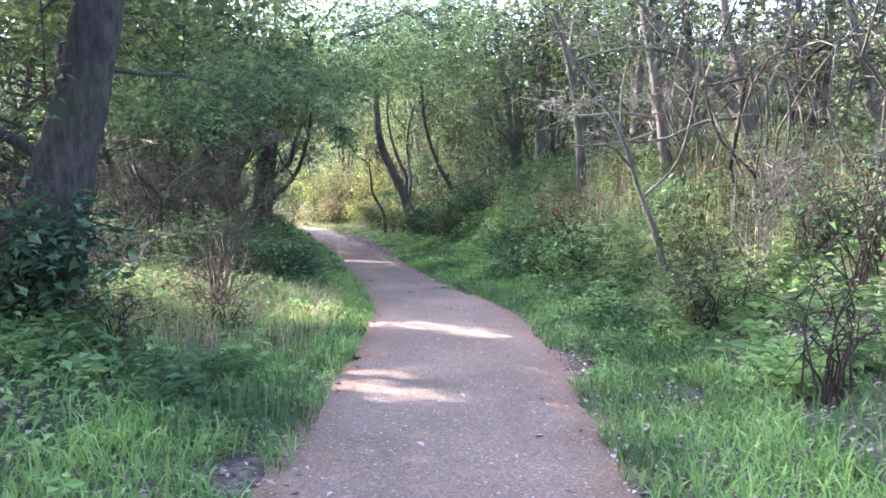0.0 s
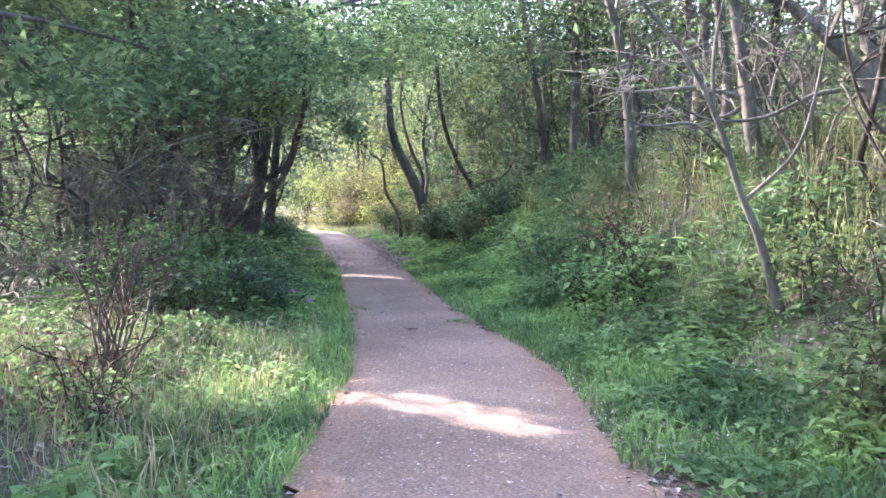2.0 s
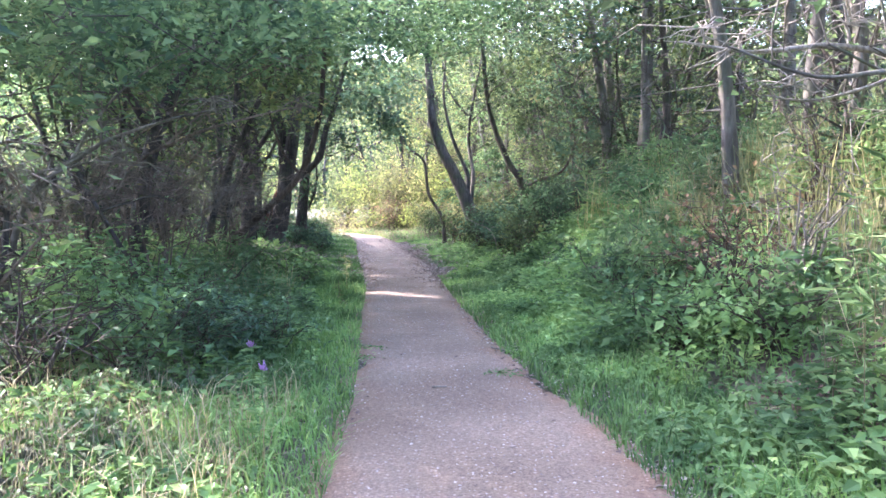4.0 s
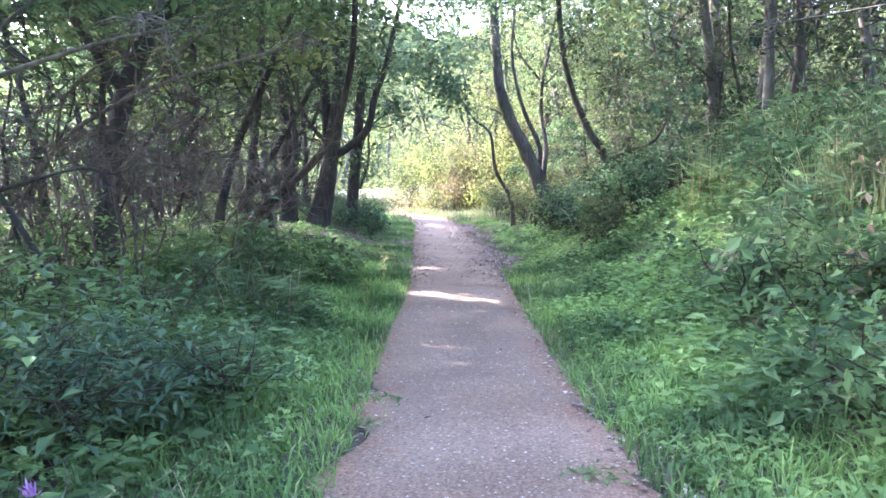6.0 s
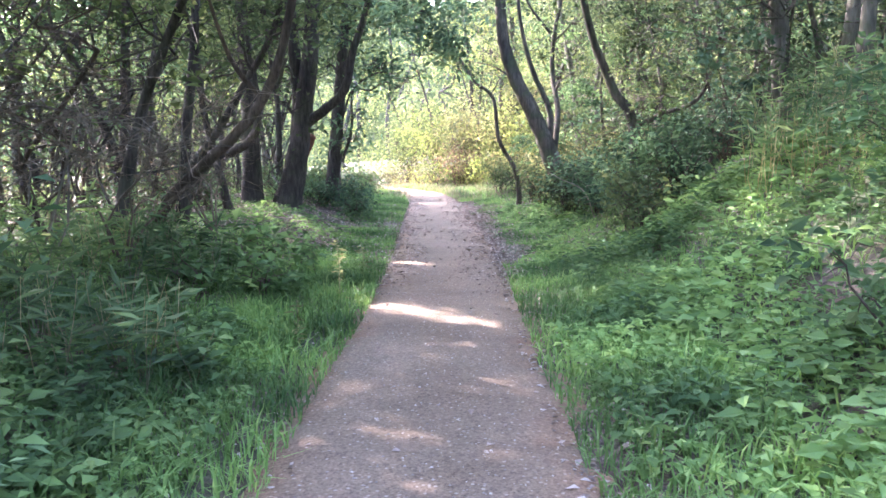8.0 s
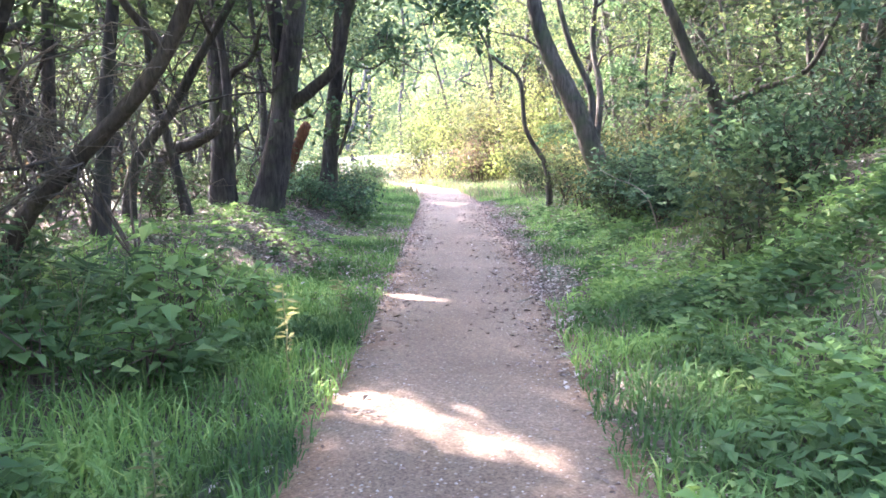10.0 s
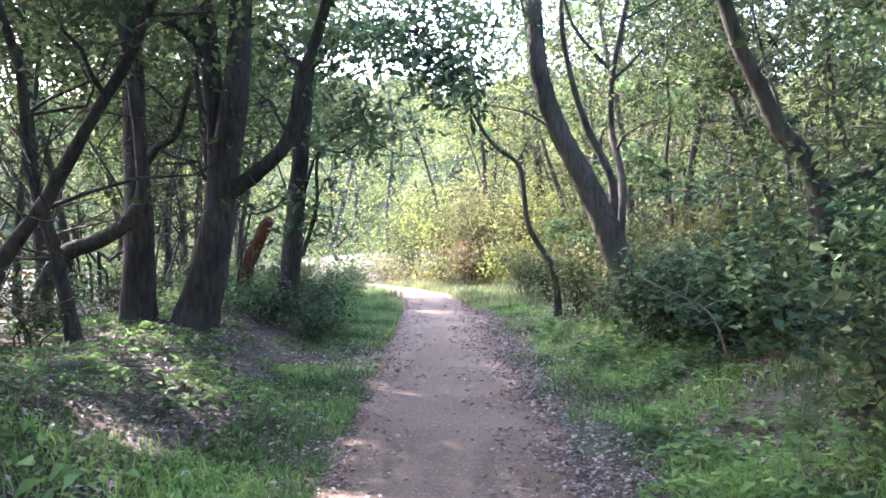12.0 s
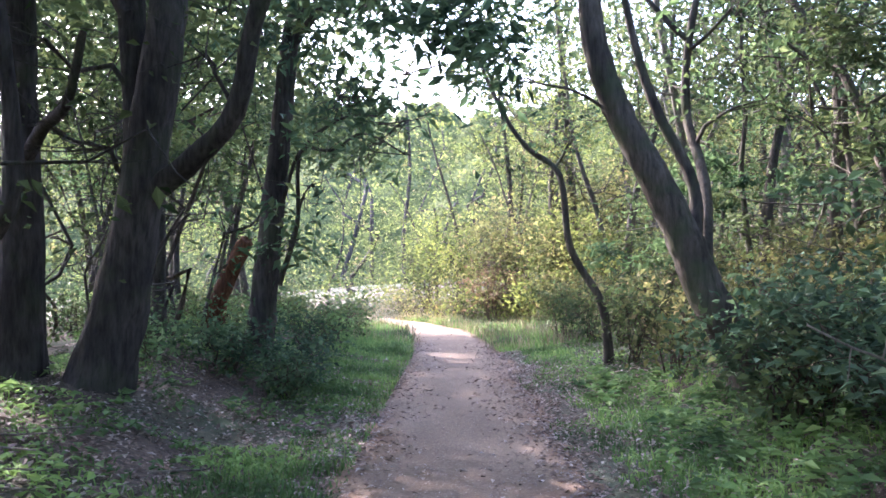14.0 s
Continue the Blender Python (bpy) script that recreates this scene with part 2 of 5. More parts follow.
def lay(x, y):
    """Height of the ground."""
    x, y = np.asarray(x, float), np.asarray(y, float)
    dr, dl = x - right_edge(y), left_edge(y) - x
    bank = np.interp(y, [-10, 4, 9, 13, 22, 26, 30, 40, 60], [0.9, 1.1, 1.35, 1.9, 1.9, 1.3, 0.9, 0.7, 0.7])
    z = bank * ease(0.7, 4.6, dr) + 0.07 * np.clip(dr - 4.6, 0, 18)
    rise = np.interp(y, [-10, 8, 18, 22, 30, 40], [0.3, 0.3, 0.35, 0.55, 0.55, 0.3])
    z = z + rise * ease(0.5, 2.8, dl)
    off = np.clip(np.maximum(dr, dl), 0, 1.5) / 1.5
    z = z + off * (0.16 * (value_noise(x, y, 1.7, 3) - 0.5) + 0.10 * (value_noise(x, y, 0.7, 5) - 0.5))
    z = z + 0.14 * ease(28, 42, y)
    return z + 0.03 * ease(0.0, 0.25, np.maximum(dr, dl))


# ---- mesh tools ----
def mesh_of(name, verts, faces, material, smooth=False):
    """A mesh from an array of corners and arrays of triangles or quads."""
    me = bpy.data.meshes.new(name)
    verts = np.asarray(verts, np.float32)
    faces = [np.asarray(f, np.int32) for f in (faces if isinstance(faces, list) else [faces]) if len(f)]
    loops = np.concatenate([f.ravel() for f in faces])
    sizes = np.concatenate([np.full(len(f), f.shape[1], np.int32) for f in faces])
    me.vertices.add(len(verts))
    me.vertices.foreach_set("co", verts.ravel())
    me.loops.add(len(loops))
    me.loops.foreach_set("vertex_index", loops)
    me.polygons.add(len(sizes))
    me.polygons.foreach_set("loop_start", np.concatenate([[0], np.cumsum(sizes)[:-1]]).astype(np.int32))
    me.polygons.foreach_set("use_smooth", np.full(len(sizes), smooth))
    me.materials.append(material)
    me.update(calc_edges=True)
    return me


def part(name, verts, faces, material, parent=None, label="", smooth=False):
    ob = new(name, mesh_of(name, verts, faces, material, smooth))
    ob.parent = parent
    return tagged(ob, label)


def tube(points, radii, sides=8, rough=0.0):
    """Corners and quads of a tapered, slightly lumpy round stem along the points, closed at its tip."""
    p = np.asarray(points, float)
    r = np.asarray(radii, float)
    d = np.gradient(p, axis=0)
    d /= np.linalg.norm(d, axis=1)[:, None] + 1e-9
    ref = np.where(np.abs(d[:, 2:3]) > 0.9, np.array([[1.0, 0, 0]]), np.array([[0, 0, 1.0]]))
    ref = np.where((np.abs(d[:, 2]) > 0.9).sum() * 2 > len(d), np.array([[1.0, 0, 0]]), ref[:1])
    a = np.cross(d, np.broadcast_to(ref, d.shape))
    a /= np.linalg.norm(a, axis=1)[:, None] + 1e-9
    b = np.cross(d, a)
    th = np.linspace(0, 2 * np.pi, sides, endpoint=False)
    rr = r[:, None] * (1 + rough * (rng.random((len(p), sides)) - 0.5))
    ring = p[:, None] + rr[..., None] * (np.cos(th)[None, :, None] * a[:, None] + np.sin(th)[None, :, None] * b[:, None])
    n = len(p)
    i, j = np.meshgrid(np.arange(n - 1), np.arange(sides), indexing="ij")
    k = (j + 1) % sides
    quads = np.stack([i * sides + j, i * sides + k, (i + 1) * sides + k, (i + 1) * sides + j], -1).reshape(-1, 4)
    return ring.reshape(-1, 3), quads


def curve_through(points, steps):
    """A smooth line through the points (Catmull-Rom)."""
    p = np.asarray(points, float)
    q = np.vstack([2 * p[0] - p[1], p, 2 * p[-1] - p[-2]])
    out = []
    for i in range(len(p) - 1):
        for t in np.linspace(0, 1, steps, endpoint=False):
            a, b, c, d = q[i:i + 4]
            out.append(0.5 * (2 * b + (c - a) * t + (2 * a - 5 * b + 4 * c - d) * t * t + (3 * b - a - 3 * c + d) * t ** 3))
    return np.array(out + [p[-1]])


def join(pieces):
    vs, fs, n = [], [], 0
    for v, f in pieces:
        vs.append(v)
        fs.append(f + n)
        n += len(v)
    return np.vstack(vs), np.vstack(fs)


def unit(v):
    return v / (np.linalg.norm(v, axis=-1, keepdims=True) + 1e-9)


def leaves(centres, length, width, flat=0.5, along=None):
    """Corners and triangles of folded leaves at the centres. flat: how level they lie."""
    c = np.asarray(centres, float)
    n = len(c)
    a = rng.normal(size=(n, 3)) if along is None else along + 0.5 * rng.normal(size=(n, 3))
    a[:, 2] = a[:, 2] * (1 - flat) - 0.15
    a = unit(a)
    up = rng.normal(size=(n, 3)) * (1 - flat) + np.array([0, 0, 1.0]) * (0.3 + flat)
    s = unit(np.cross(a, up))
    nm = np.cross(s, a)
    k = 0.5 + 1.05 * rng.random((n, 1)) ** 1.4
    L, W = length * k, width * k
    v = np.stack([c, c + a * L * 0.45 + s * W / 2 + nm * W * 0.18, c + a * L - nm * L * 0.12, c + a * L * 0.45 - s * W / 2 + nm * W * 0.18], 1)
    base = np.arange(n)[:, None] * 4
    return v.reshape(-1, 3), np.concatenate([base + [0, 1, 2], base + [0, 2, 3]], 0)


def sprays(centres, per, reach):
    """Leaf places gathered in level sprays round the centres: tight in the middle, thin at the rim."""
    c = np.asarray(centres, float)
    size = (0.55 + 0.9 * rng.random((len(c), 1)))
    q = np.repeat(c, per, 0)
    k = np.repeat(size, per, 0)
    tilt = np.repeat(rng.normal(size=(len(c), 2)) * 0.28, per, 0)
    o = rng.normal(size=(len(q), 3)) * np.asarray(reach) * k
    o[:, 2] += (o[:, :2] * tilt).sum(1) - 0.25 * np.hypot(o[:, 0], o[:, 1])
    return q + o


# Gaps between the crowns through which the low sun reaches the ground: place on the plan, reach along and across the light, share of leaves kept.
GAPS = [(-2.5, 9.2, 1.6, 1.7, 0.02), (-4.1, 9.9, 0.9, 1.0, 0.1), (-0.35, 5.75, 0.8, 0.2, 0), (-0.1, 8.8, 1.0, 0.28, 0.1), (0.35, 8.3, 0.5, 0.17, 0), (-0.6, 6.4, 0.5, 0.17, 0),
        (-1.75, 18.95, 1.0, 0.24, 0), (-2.9, 22.5, 0.5, 0.2, 0), (-2.65, 23.8, 0.3, 0.14, 0), (-5.0, 35.0, 0.7, 0.4, 0), (-0.45, 19.6, 0.7, 0.34, 0.05),
        (-4.9, 24.2, 0.9, 0.45, 0.05), (-5.9, 25.6, 0.8, 0.4, 0.05), (-4.5, 22.9, 0.4, 0.25, 0.05), (-5.0, 43.8, 6.0, 4.0, 0.1), (-7.0, 54.0, 12.0, 9.0, 0.2), (-4.4, 27.9, 0.35, 0.12, 0), (-4.8, 34.2, 0.5, 0.16, 0)]


def let_sun_through(p):
    """Which of the leaf places may stay, for the gaps to be open."""
    q = p[:, :2] - np.array([[SUN.x, SUN.y]]) / SUN.z * p[:, 2:3]
    u = np.array([0.84, -0.545])
    w = np.array([0.545, 0.84])
    stay = np.ones(len(p), bool)
    lot = rng.random(len(p))
    for cx, cy, ra, rb, keep in GAPS:
        e = q - np.array([cx, cy])
        wob = 1 + 0.5 * (value_noise(q[:, 0], q[:, 1], 0.3, 9) - 0.5)
        stay &= ~((((e @ u) / ra) ** 2 + ((e @ w) / rb) ** 2 < wob) & (lot >= keep))
    return stay


def in_sun_strip(x, y):
    """Made strip towards the sun, thinned and lowered to light the verge beside the start."""
    along, across = (x + 2.5) * -0.84 + (y - 9.2) * 0.545, (x + 2.5) * 0.545 + (y - 9.2) * 0.84
    return 0.3 < along < 9.5 and abs(across) < 1.6


# ---- ground and path ----
def build_ground():
    gx = np.concatenate([-np.geomspace(600, 27, 10), np.arange(-25, 20.01, 0.3), np.geomspace(22, 600, 10)])
    gy = np.concatenate([-np.geomspace(600, 14, 10), np.arange(-12, 62.01, 0.3), np.geomspace(64, 600, 10)])
    X, Y = np.meshgrid(gx, gy, indexing="ij")
    Z = lay(X, Y)
    inside = (X > left_edge(Y) + 0.12) & (X < right_edge(Y) - 0.12) & (Y < 60) & (Y > -12)
    Z = np.where(inside, Z - 0.06, Z)
    n, m = X.shape
    i, j = np.meshgrid(np.arange(n - 1), np.arange(m - 1), indexing="ij")
    quads = np.stack([i * m + j, (i + 1) * m + j, (i + 1) * m + j + 1, i * m + j + 1], -1).reshape(-1, 4)
    ob = part("ground", np.stack([X, Y, Z], -1).reshape(-1, 3), quads, SOIL, None, "brown leaf-littered forest floor with mossy green patches", True)
    tagged(ob, kind="structure", category="ground")
    ys = np.arange(-12, 60.01, 0.12)
    cols = np.linspace(0, 1, 19)
    U, Y = np.meshgrid(cols, ys, indexing="xy")
    L = left_edge(Y) - 0.06 + 0.26 * (value_noise(Y, Y * 0, 0.45, 21) - 0.5) + 0.15 * (value_noise(Y, Y * 0, 0.16, 22) - 0.5)
    R = right_edge(Y) + 0.06 + 0.26 * (value_noise(Y, Y * 0, 0.5, 23) - 0.5) + 0.15 * (value_noise(Y, Y * 0, 0.17, 24) - 0.5)
    X = L + (R - L) * U
    Z = 0.14 * ease(28, 42, Y) + 0.035 - 0.03 * (2 * U - 1) ** 4 + 0.012 * (value_noise(X, Y, 0.5, 31) - 0.5) + 0.006 * (value_noise(X, Y, 0.12, 32) - 0.5)
    n, m = X.shape
    i, j = np.meshgrid(np.arange(n - 1), np.arange(m - 1), indexing="ij")
    quads = np.stack([i * m + j, i * m + j + 1, (i + 1) * m + j + 1, (i + 1) * m + j], -1).reshape(-1, 4)
    ob = part("path", np.stack([X, Y, Z], -1).reshape(-1, 3), quads, GRIT, None, "pinkish grey packed grit footpath with ragged edges", True)
    tagged(ob, kind="structure", category="footpath")
    margin = ob.data.attributes.new("margin", "FLOAT", "POINT")
    margin.data.foreach_set("value", ease(0.55, 0.95, np.abs(2 * U - 1)).astype(np.float32).ravel())


build_ground()


def hillside():
    """Wooded slopes far off on all sides, with a lumpy canopy."""
    th = np.linspace(0, 2 * np.pi, 361)
    rr = np.concatenate([np.linspace(62, 110, 40), [140, 200]])
    T, R = np.meshgrid(th, rr, indexing="xy")
    X, Y = -8 + R * np.cos(T), 22 + R * np.sin(T)
    up_ = ease(62, 96, R) * (14 + 7 * value_noise(X, Y, 28, 91)) * (1 - 0.85 * np.exp(-((T - np.pi) / 0.65) ** 2))
    Z = -0.5 + up_ + (value_noise(X, Y, 4.5, 92) * 5.5 + value_noise(X, Y, 1.6, 93) * 3.0) * ease(62, 68, R)
    n, m = X.shape
    i, j = np.meshgrid(np.arange(n - 1), np.arange(m - 1), indexing="ij")
    quads = np.stack([i * m + j, i * m + j + 1, (i + 1) * m + j + 1, (i + 1) * m + j], -1).reshape(-1, 4)
    ob = part("backdrop", np.stack([X, Y, Z], -1).reshape(-1, 3), quads, HILL, None, "pale green wooded slopes in the distance", True)
    tagged(ob, kind="structure", category="hillside")


def surface(x, y):
    """Height of what lies on top: the path's face between its edges, else the ground."""
    on = (x > left_edge(y)) & (x < right_edge(y))
    u = 2 * (x - left_edge(y)) / (right_edge(y) - left_edge(y)) - 1
    return np.where(on, 0.14 * ease(28, 42, y) + 0.035 - 0.03 * u ** 4, lay(x, y))


# ---- grass, herbs, litter, stones ----
def beside(n, y0, y1, d0, d1, side, power=1.0):
    """Random places along one side of the path, from d0 to d1 metres off its edge."""
    y = y0 + (y1 - y0) * rng.random(n)
    d = d0 + (d1 - d0) * rng.random(n) ** power
    return (left_edge(y) - d if side < 0 else right_edge(y) + d), y, d


def blades(x, y, height, width, lean=0.45):
    n = len(x)
    z = surface(x, y) - 0.01
    th = rng.random(n) * 2 * np.pi
    d = np.stack([np.cos(th), np.sin(th), np.zeros(n)], 1)
    ph = th + np.pi / 2 + 0.6 * (rng.random(n) - 0.5)
    s = np.stack([np.cos(ph), np.sin(ph), np.zeros(n)], 1)
    b = np.stack([x, y, z], 1)
    h = height[:, None]
    ln = (lean * (0.3 + rng.random(n)))[:, None]
    w = (width * (0.7 + 0.6 * rng.random(n)))[:, None] / 2
    mid = b + d * h * ln * 0.35 + np.array([0, 0, 1]) * h * 0.6
    tip = b + d * h * ln * 1.1 + np.array([0, 0, 1]) * h * (1.0 - 0.25 * ln)
    v = np.stack([b - s * w * 0.7, b + s * w * 0.7, mid - s * w, mid + s * w, tip], 1).reshape(-1, 3)
    k = np.arange(n)[:, None] * 5
    return v, [k + [0, 1, 3, 2], k + [2, 3, 4]]


def meadow():
    xs, ys, hs = [], [], []
    for side in (-1, 1):
        for n, d0, d1, power in ((46000, -0.05, 1.1, 1.0), (20000, 0.8, 3.2, 1.2), (3000, 2.5, 6.0, 1.0)):
            x, y, d = beside(n, 1.5, 47, d0, d1, side, power)
            patch = value_noise(x, y, 0.9, 41) * 0.6 + value_noise(x, y, 0.35, 42) * 0.4
            thin = np.interp(y, [0, 20, 24, 34, 38, 48], [0.12, 0.14, 0.42, 0.42, 0.2, 0.2])
            thin = thin + 0.25 * ease(1.5, 3.5, d) + (0.22 * ease(0.35, 0.0, d) * (side > 0) * ease(6, 2, y))
            late = ease(21, 24, y) * ease(38, 35, y)
            if side > 0:
                thin = thin * (1 - late) + late * (0.24 + 0.42 * ease(0.55, 0.1, d) + 0.2 * ease(2.0, 3.2, d))
            else:
                mid_ = late * ease(31, 29, y)
                thin = thin * (1 - mid_) + mid_ * (0.28 + 0.34 * ease(0.6, 1.3, d))
            if side > 0:
                thin = thin + ease(10.0, 6.5, y) * (0.2 + 0.13 * ease(1.4, 0.2, d))
            else:
                thin = thin + 0.05 * ease(7.5, 5.0, y)
            go = patch > thin
            x, y, d = x[go], y[go], d[go]
            h = (0.07 + 0.13 * rng.random(len(x))) + np.interp(d, [-0.1, 0.5, 1.5, 3], [-0.02, 0.03, 0.09, 0.14]) * (0.4 + 0.8 * rng.random(len(x)))
            h *= np.interp(y, [0, 20, 24, 34, 38], [1, 1, 0.62, 0.62, 1.0])
            xs.append(x), ys.append(y), hs.append(h)
    for side, n, y0, y1, d0, d1, gate in ((1, 17000, 21, 31, 0.45, 2.9, 0.5), (-1, 6000, 29.5, 36, -0.05, 1.3, 0.35), (-1, 6000, 20, 27, 0.0, 0.9, 0.45), (-1, 7000, 16.5, 23, 0.3, 2.3, 0.34)):
        x, y, d = beside(n, y0, y1, d0, d1, side)
        go = value_noise(x, y, 0.7, 45) * 0.6 + value_noise(x, y, 0.25, 46) * 0.4 > gate
        xs.append(x[go]), ys.append(y[go]), hs.append(0.09 + 0.16 * rng.random(int(go.sum())))
    x, y, h = (np.concatenate(a) for a in (xs, ys, hs))
    h = h * np.interp(y, [20, 23, 34, 37], [1.0, 0.62, 0.62, 1.0])
    v, f = blades(x, y, h * (0.65 + 0.75 * rng.random(len(h)) ** 2), 0.0105, 0.85)
    tagged(part("grass", v, f, GRASS, None, "fresh green verge grass of uneven length"), category="grass", kind="stuff")
    x, y, d = beside(3000, 6.5, 11.8, 0.3, 2.8, -1)
    v, f = blades(x, y, 0.16 + 0.32 * rng.random(len(x)) ** 1.5, 0.006, 0.8)
    tagged(part("dry_grass", v, f, STRAW, None, "pale dry straw stalks standing in the verge grass"), category="grass", kind="stuff")
    x, y, d = beside(2600, 8.5, 18, 2.6, 5.2, 1)
    v, f = blades(x, y, 0.5 + 0.55 * rng.random(len(x)), 0.012, 0.35)
    tagged(part("tall_grass", v, f, DRY_BLADE, None, "tall pale straw-coloured grass on the bank"), category="grass", kind="stuff")
    x, y, d = beside(6500, 36, 52, -0.2, 3.5, 1)
    x2, y2, d2 = beside(7000, 37, 52, -0.2, 6.0, -1)
    x, y = np.concatenate([x, x2]), np.concatenate([y, y2])
    v, f = blades(x, y, 0.12 + 0.25 * rng.random(len(x)), 0.012)
    tagged(part("sunlit_grass", v, f, STRAW, None, "sun-bleached straw-coloured grass at the bend of the path"), category="grass", kind="stuff")


def herbs():
    cs, ls = [], []
    for side, n, d0, d1, y0, y1, tall in ((1, 52000, 0.15, 4.2, 1.5, 23, 0.42), (-1, 32000, 0.3, 4.0, 1.5, 21, 0.33), (1, 9000, 0.8, 4.5, 22, 40, 0.22), (-1, 9000, 0.4, 4.0, 20, 31, 0.13), (-1, 6000, 0.9, 5.0, 31, 38, 0.3)):
        x, y, d = beside(n, y0, y1, d0, d1, side)
        patch = value_noise(x, y, 0.8, 51) * 0.6 + value_noise(x, y, 0.3, 52) * 0.4
        go = patch > np.where(y < 8.5, (0.54 + 0.3 * ease(5.5, 4.0, y)) if side > 0 else 0.48, 0.42)
        x, y, d, patch = x[go], y[go], d[go], patch[go]
        z = surface(x, y) + 0.03 + tall * rng.random(len(x)) ** 0.8 * np.clip((patch - 0.35) * 2.2, 0.15, 1) * np.interp(d, [0, 1.2, 3], [0.35, 0.8, 1.1])
        cs.append(np.stack([x, y, z], 1))
    c = np.concatenate(cs)
    v, f = leaves(c, 0.075, 0.045, 0.75)
    tagged(part("herbs", v, f, HERB, None, "low broad-leaved green weeds covering the verges"), category="weeds", kind="stuff")
    cs, al = [], []
    for side, n, d0, d1, y0, y1, tall in ((1, 260, 1.2, 3.6, 5, 9, 0.24), (1, 1100, 0.7, 3.8, 9, 22, 0.36), (-1, 420, 0.6, 2.8, 2, 8, 0.26), (-1, 700, 0.7, 3.2, 11, 20, 0.3), (1, 400, 0.6, 3.0, 22, 32, 0.2), (-1, 90, 1.2, 4.5, 21, 32, 0.18)):
        x, y, d = beside(n, y0, y1, d0, d1, side)
        go = value_noise(x, y, 1.1, 55) > 0.36
        for px, py in zip(x[go], y[go]):
            h = tall * (0.35 + 0.75 * rng.random())
            turn, lx, ly = rng.random() * 6.28, rng.normal() * 0.06, rng.normal() * 0.06
            pz = float(surface(np.float64(px), np.float64(py)))
            for q in range(13):
                u, a = (q + 1) / 13, turn + 2.4 * q
                cs.append((px + lx * u, py + ly * u, pz + h * u))
                al.append((2 * math.cos(a), 2 * math.sin(a), 0.9 - 0.3 * u))
    v, f = leaves(np.array(cs), 0.105, 0.052, 0.55, np.array(al))
    tagged(part("herbs", v, f, HERB, None, "low broad-leaved green weeds covering the verges"), category="weeds", kind="stuff")


def litter():
    cs = []
    for side, n, d0, d1, y0, y1, power in ((-1, 22000, -0.12, 4.2, 20, 36, 1.2), (1, 18000, -0.12, 3.4, 20, 37, 1.5), (-1, 1500, -0.5, 0.1, 20, 38, 0.5), (1, 1800, -0.5, 0.1, 20, 38, 0.5), (1, 7000, -0.05, 3.0, 2.0, 11, 1.3), (-1, 1600, 0.0, 2.5, 2.0, 8, 1.0), (-1, 900, -0.15, 0.6, 2.5, 20, 1.0),
                                           (1, 1600, -0.15, 0.4, 12, 22, 1.0), (-1, 2500, 1.0, 5.0, 4, 20, 1.0), (1, 260, -1.8, 0.0, 2, 40, 1.0)):
        x, y, d = beside(n, y0, y1, d0, d1, side, power)
        cs.append(np.stack([x, y, surface(x, y) + 0.006 + 0.012 * rng.random(len(x))], 1))
    c = np.concatenate(cs)
    v, f = leaves(c, 0.046, 0.027, 0.94)
    tagged(part("leaf_litter", v, f, LITTER, None, "dry brown fallen leaves along the path's edges"), category="leaf litter", kind="stuff")


def stones():
    n = 9000
    y = 2 + 36 * rng.random(n) ** 1.2
    x = left_edge(y) + (right_edge(y) - left_edge(y)) * rng.random(n)
    r = 0.003 + 0.008 * rng.random(n) ** 3
    c = np.stack([x, y, surface(x, y) + r * 0.2], 1)
    o = np.array([[1, 0, 0], [0, 1, 0], [-1, 0, 0], [0, -1, 0], [0, 0, 0.7]], float)
    th = rng.random(n) * 6.28
    rot = np.stack([np.stack([np.cos(th), -np.sin(th)], 1), np.stack([np.sin(th), np.cos(th)], 1)], 1)
    xy = np.einsum("nij,kj->nki", rot, o[:, :2]) * (0.6 + 0.8 * rng.random((n, 5, 1)))
    v = np.concatenate([xy, np.broadcast_to(o[None, :, 2:], (n, 5, 1))], 2) * r[:, None, None] + c[:, None]
    k = np.arange(n)[:, None] * 5
    f = np.concatenate([k + [0, 1, 4], k + [1, 2, 4], k + [2, 3, 4], k + [3, 0, 4]], 0)
    tagged(part("grit_stones", v.reshape(-1, 3), f, STONE, None, "loose pale stone chips scattered on the path"), category="gravel", kind="stuff")


hillside()
meadow(), herbs(), litter(), stones()


# ---- trees ----
def thing(name, x, y, z, label, category, group=""):
    ob = new(name)
    ob.location = (x, y, z)
    ob.empty_display_size = 0.2
    return tagged(ob, label, category, group)


def bent(a, b, sag, n=5, wild=0.12):
    """A crooked line from a to b that bows by sag."""
    a, b = np.asarray(a, float), np.asarray(b, float)
    t = np.linspace(0, 1, n)[:, None]
    p = a + (b - a) * t + np.array([0, 0, 1.0]) * sag * (4 * t * (1 - t))
    return p + rng.normal(size=p.shape) * wild * np.linalg.norm(b - a) * np.sin(np.pi * t) ** 0.7 * 0.5


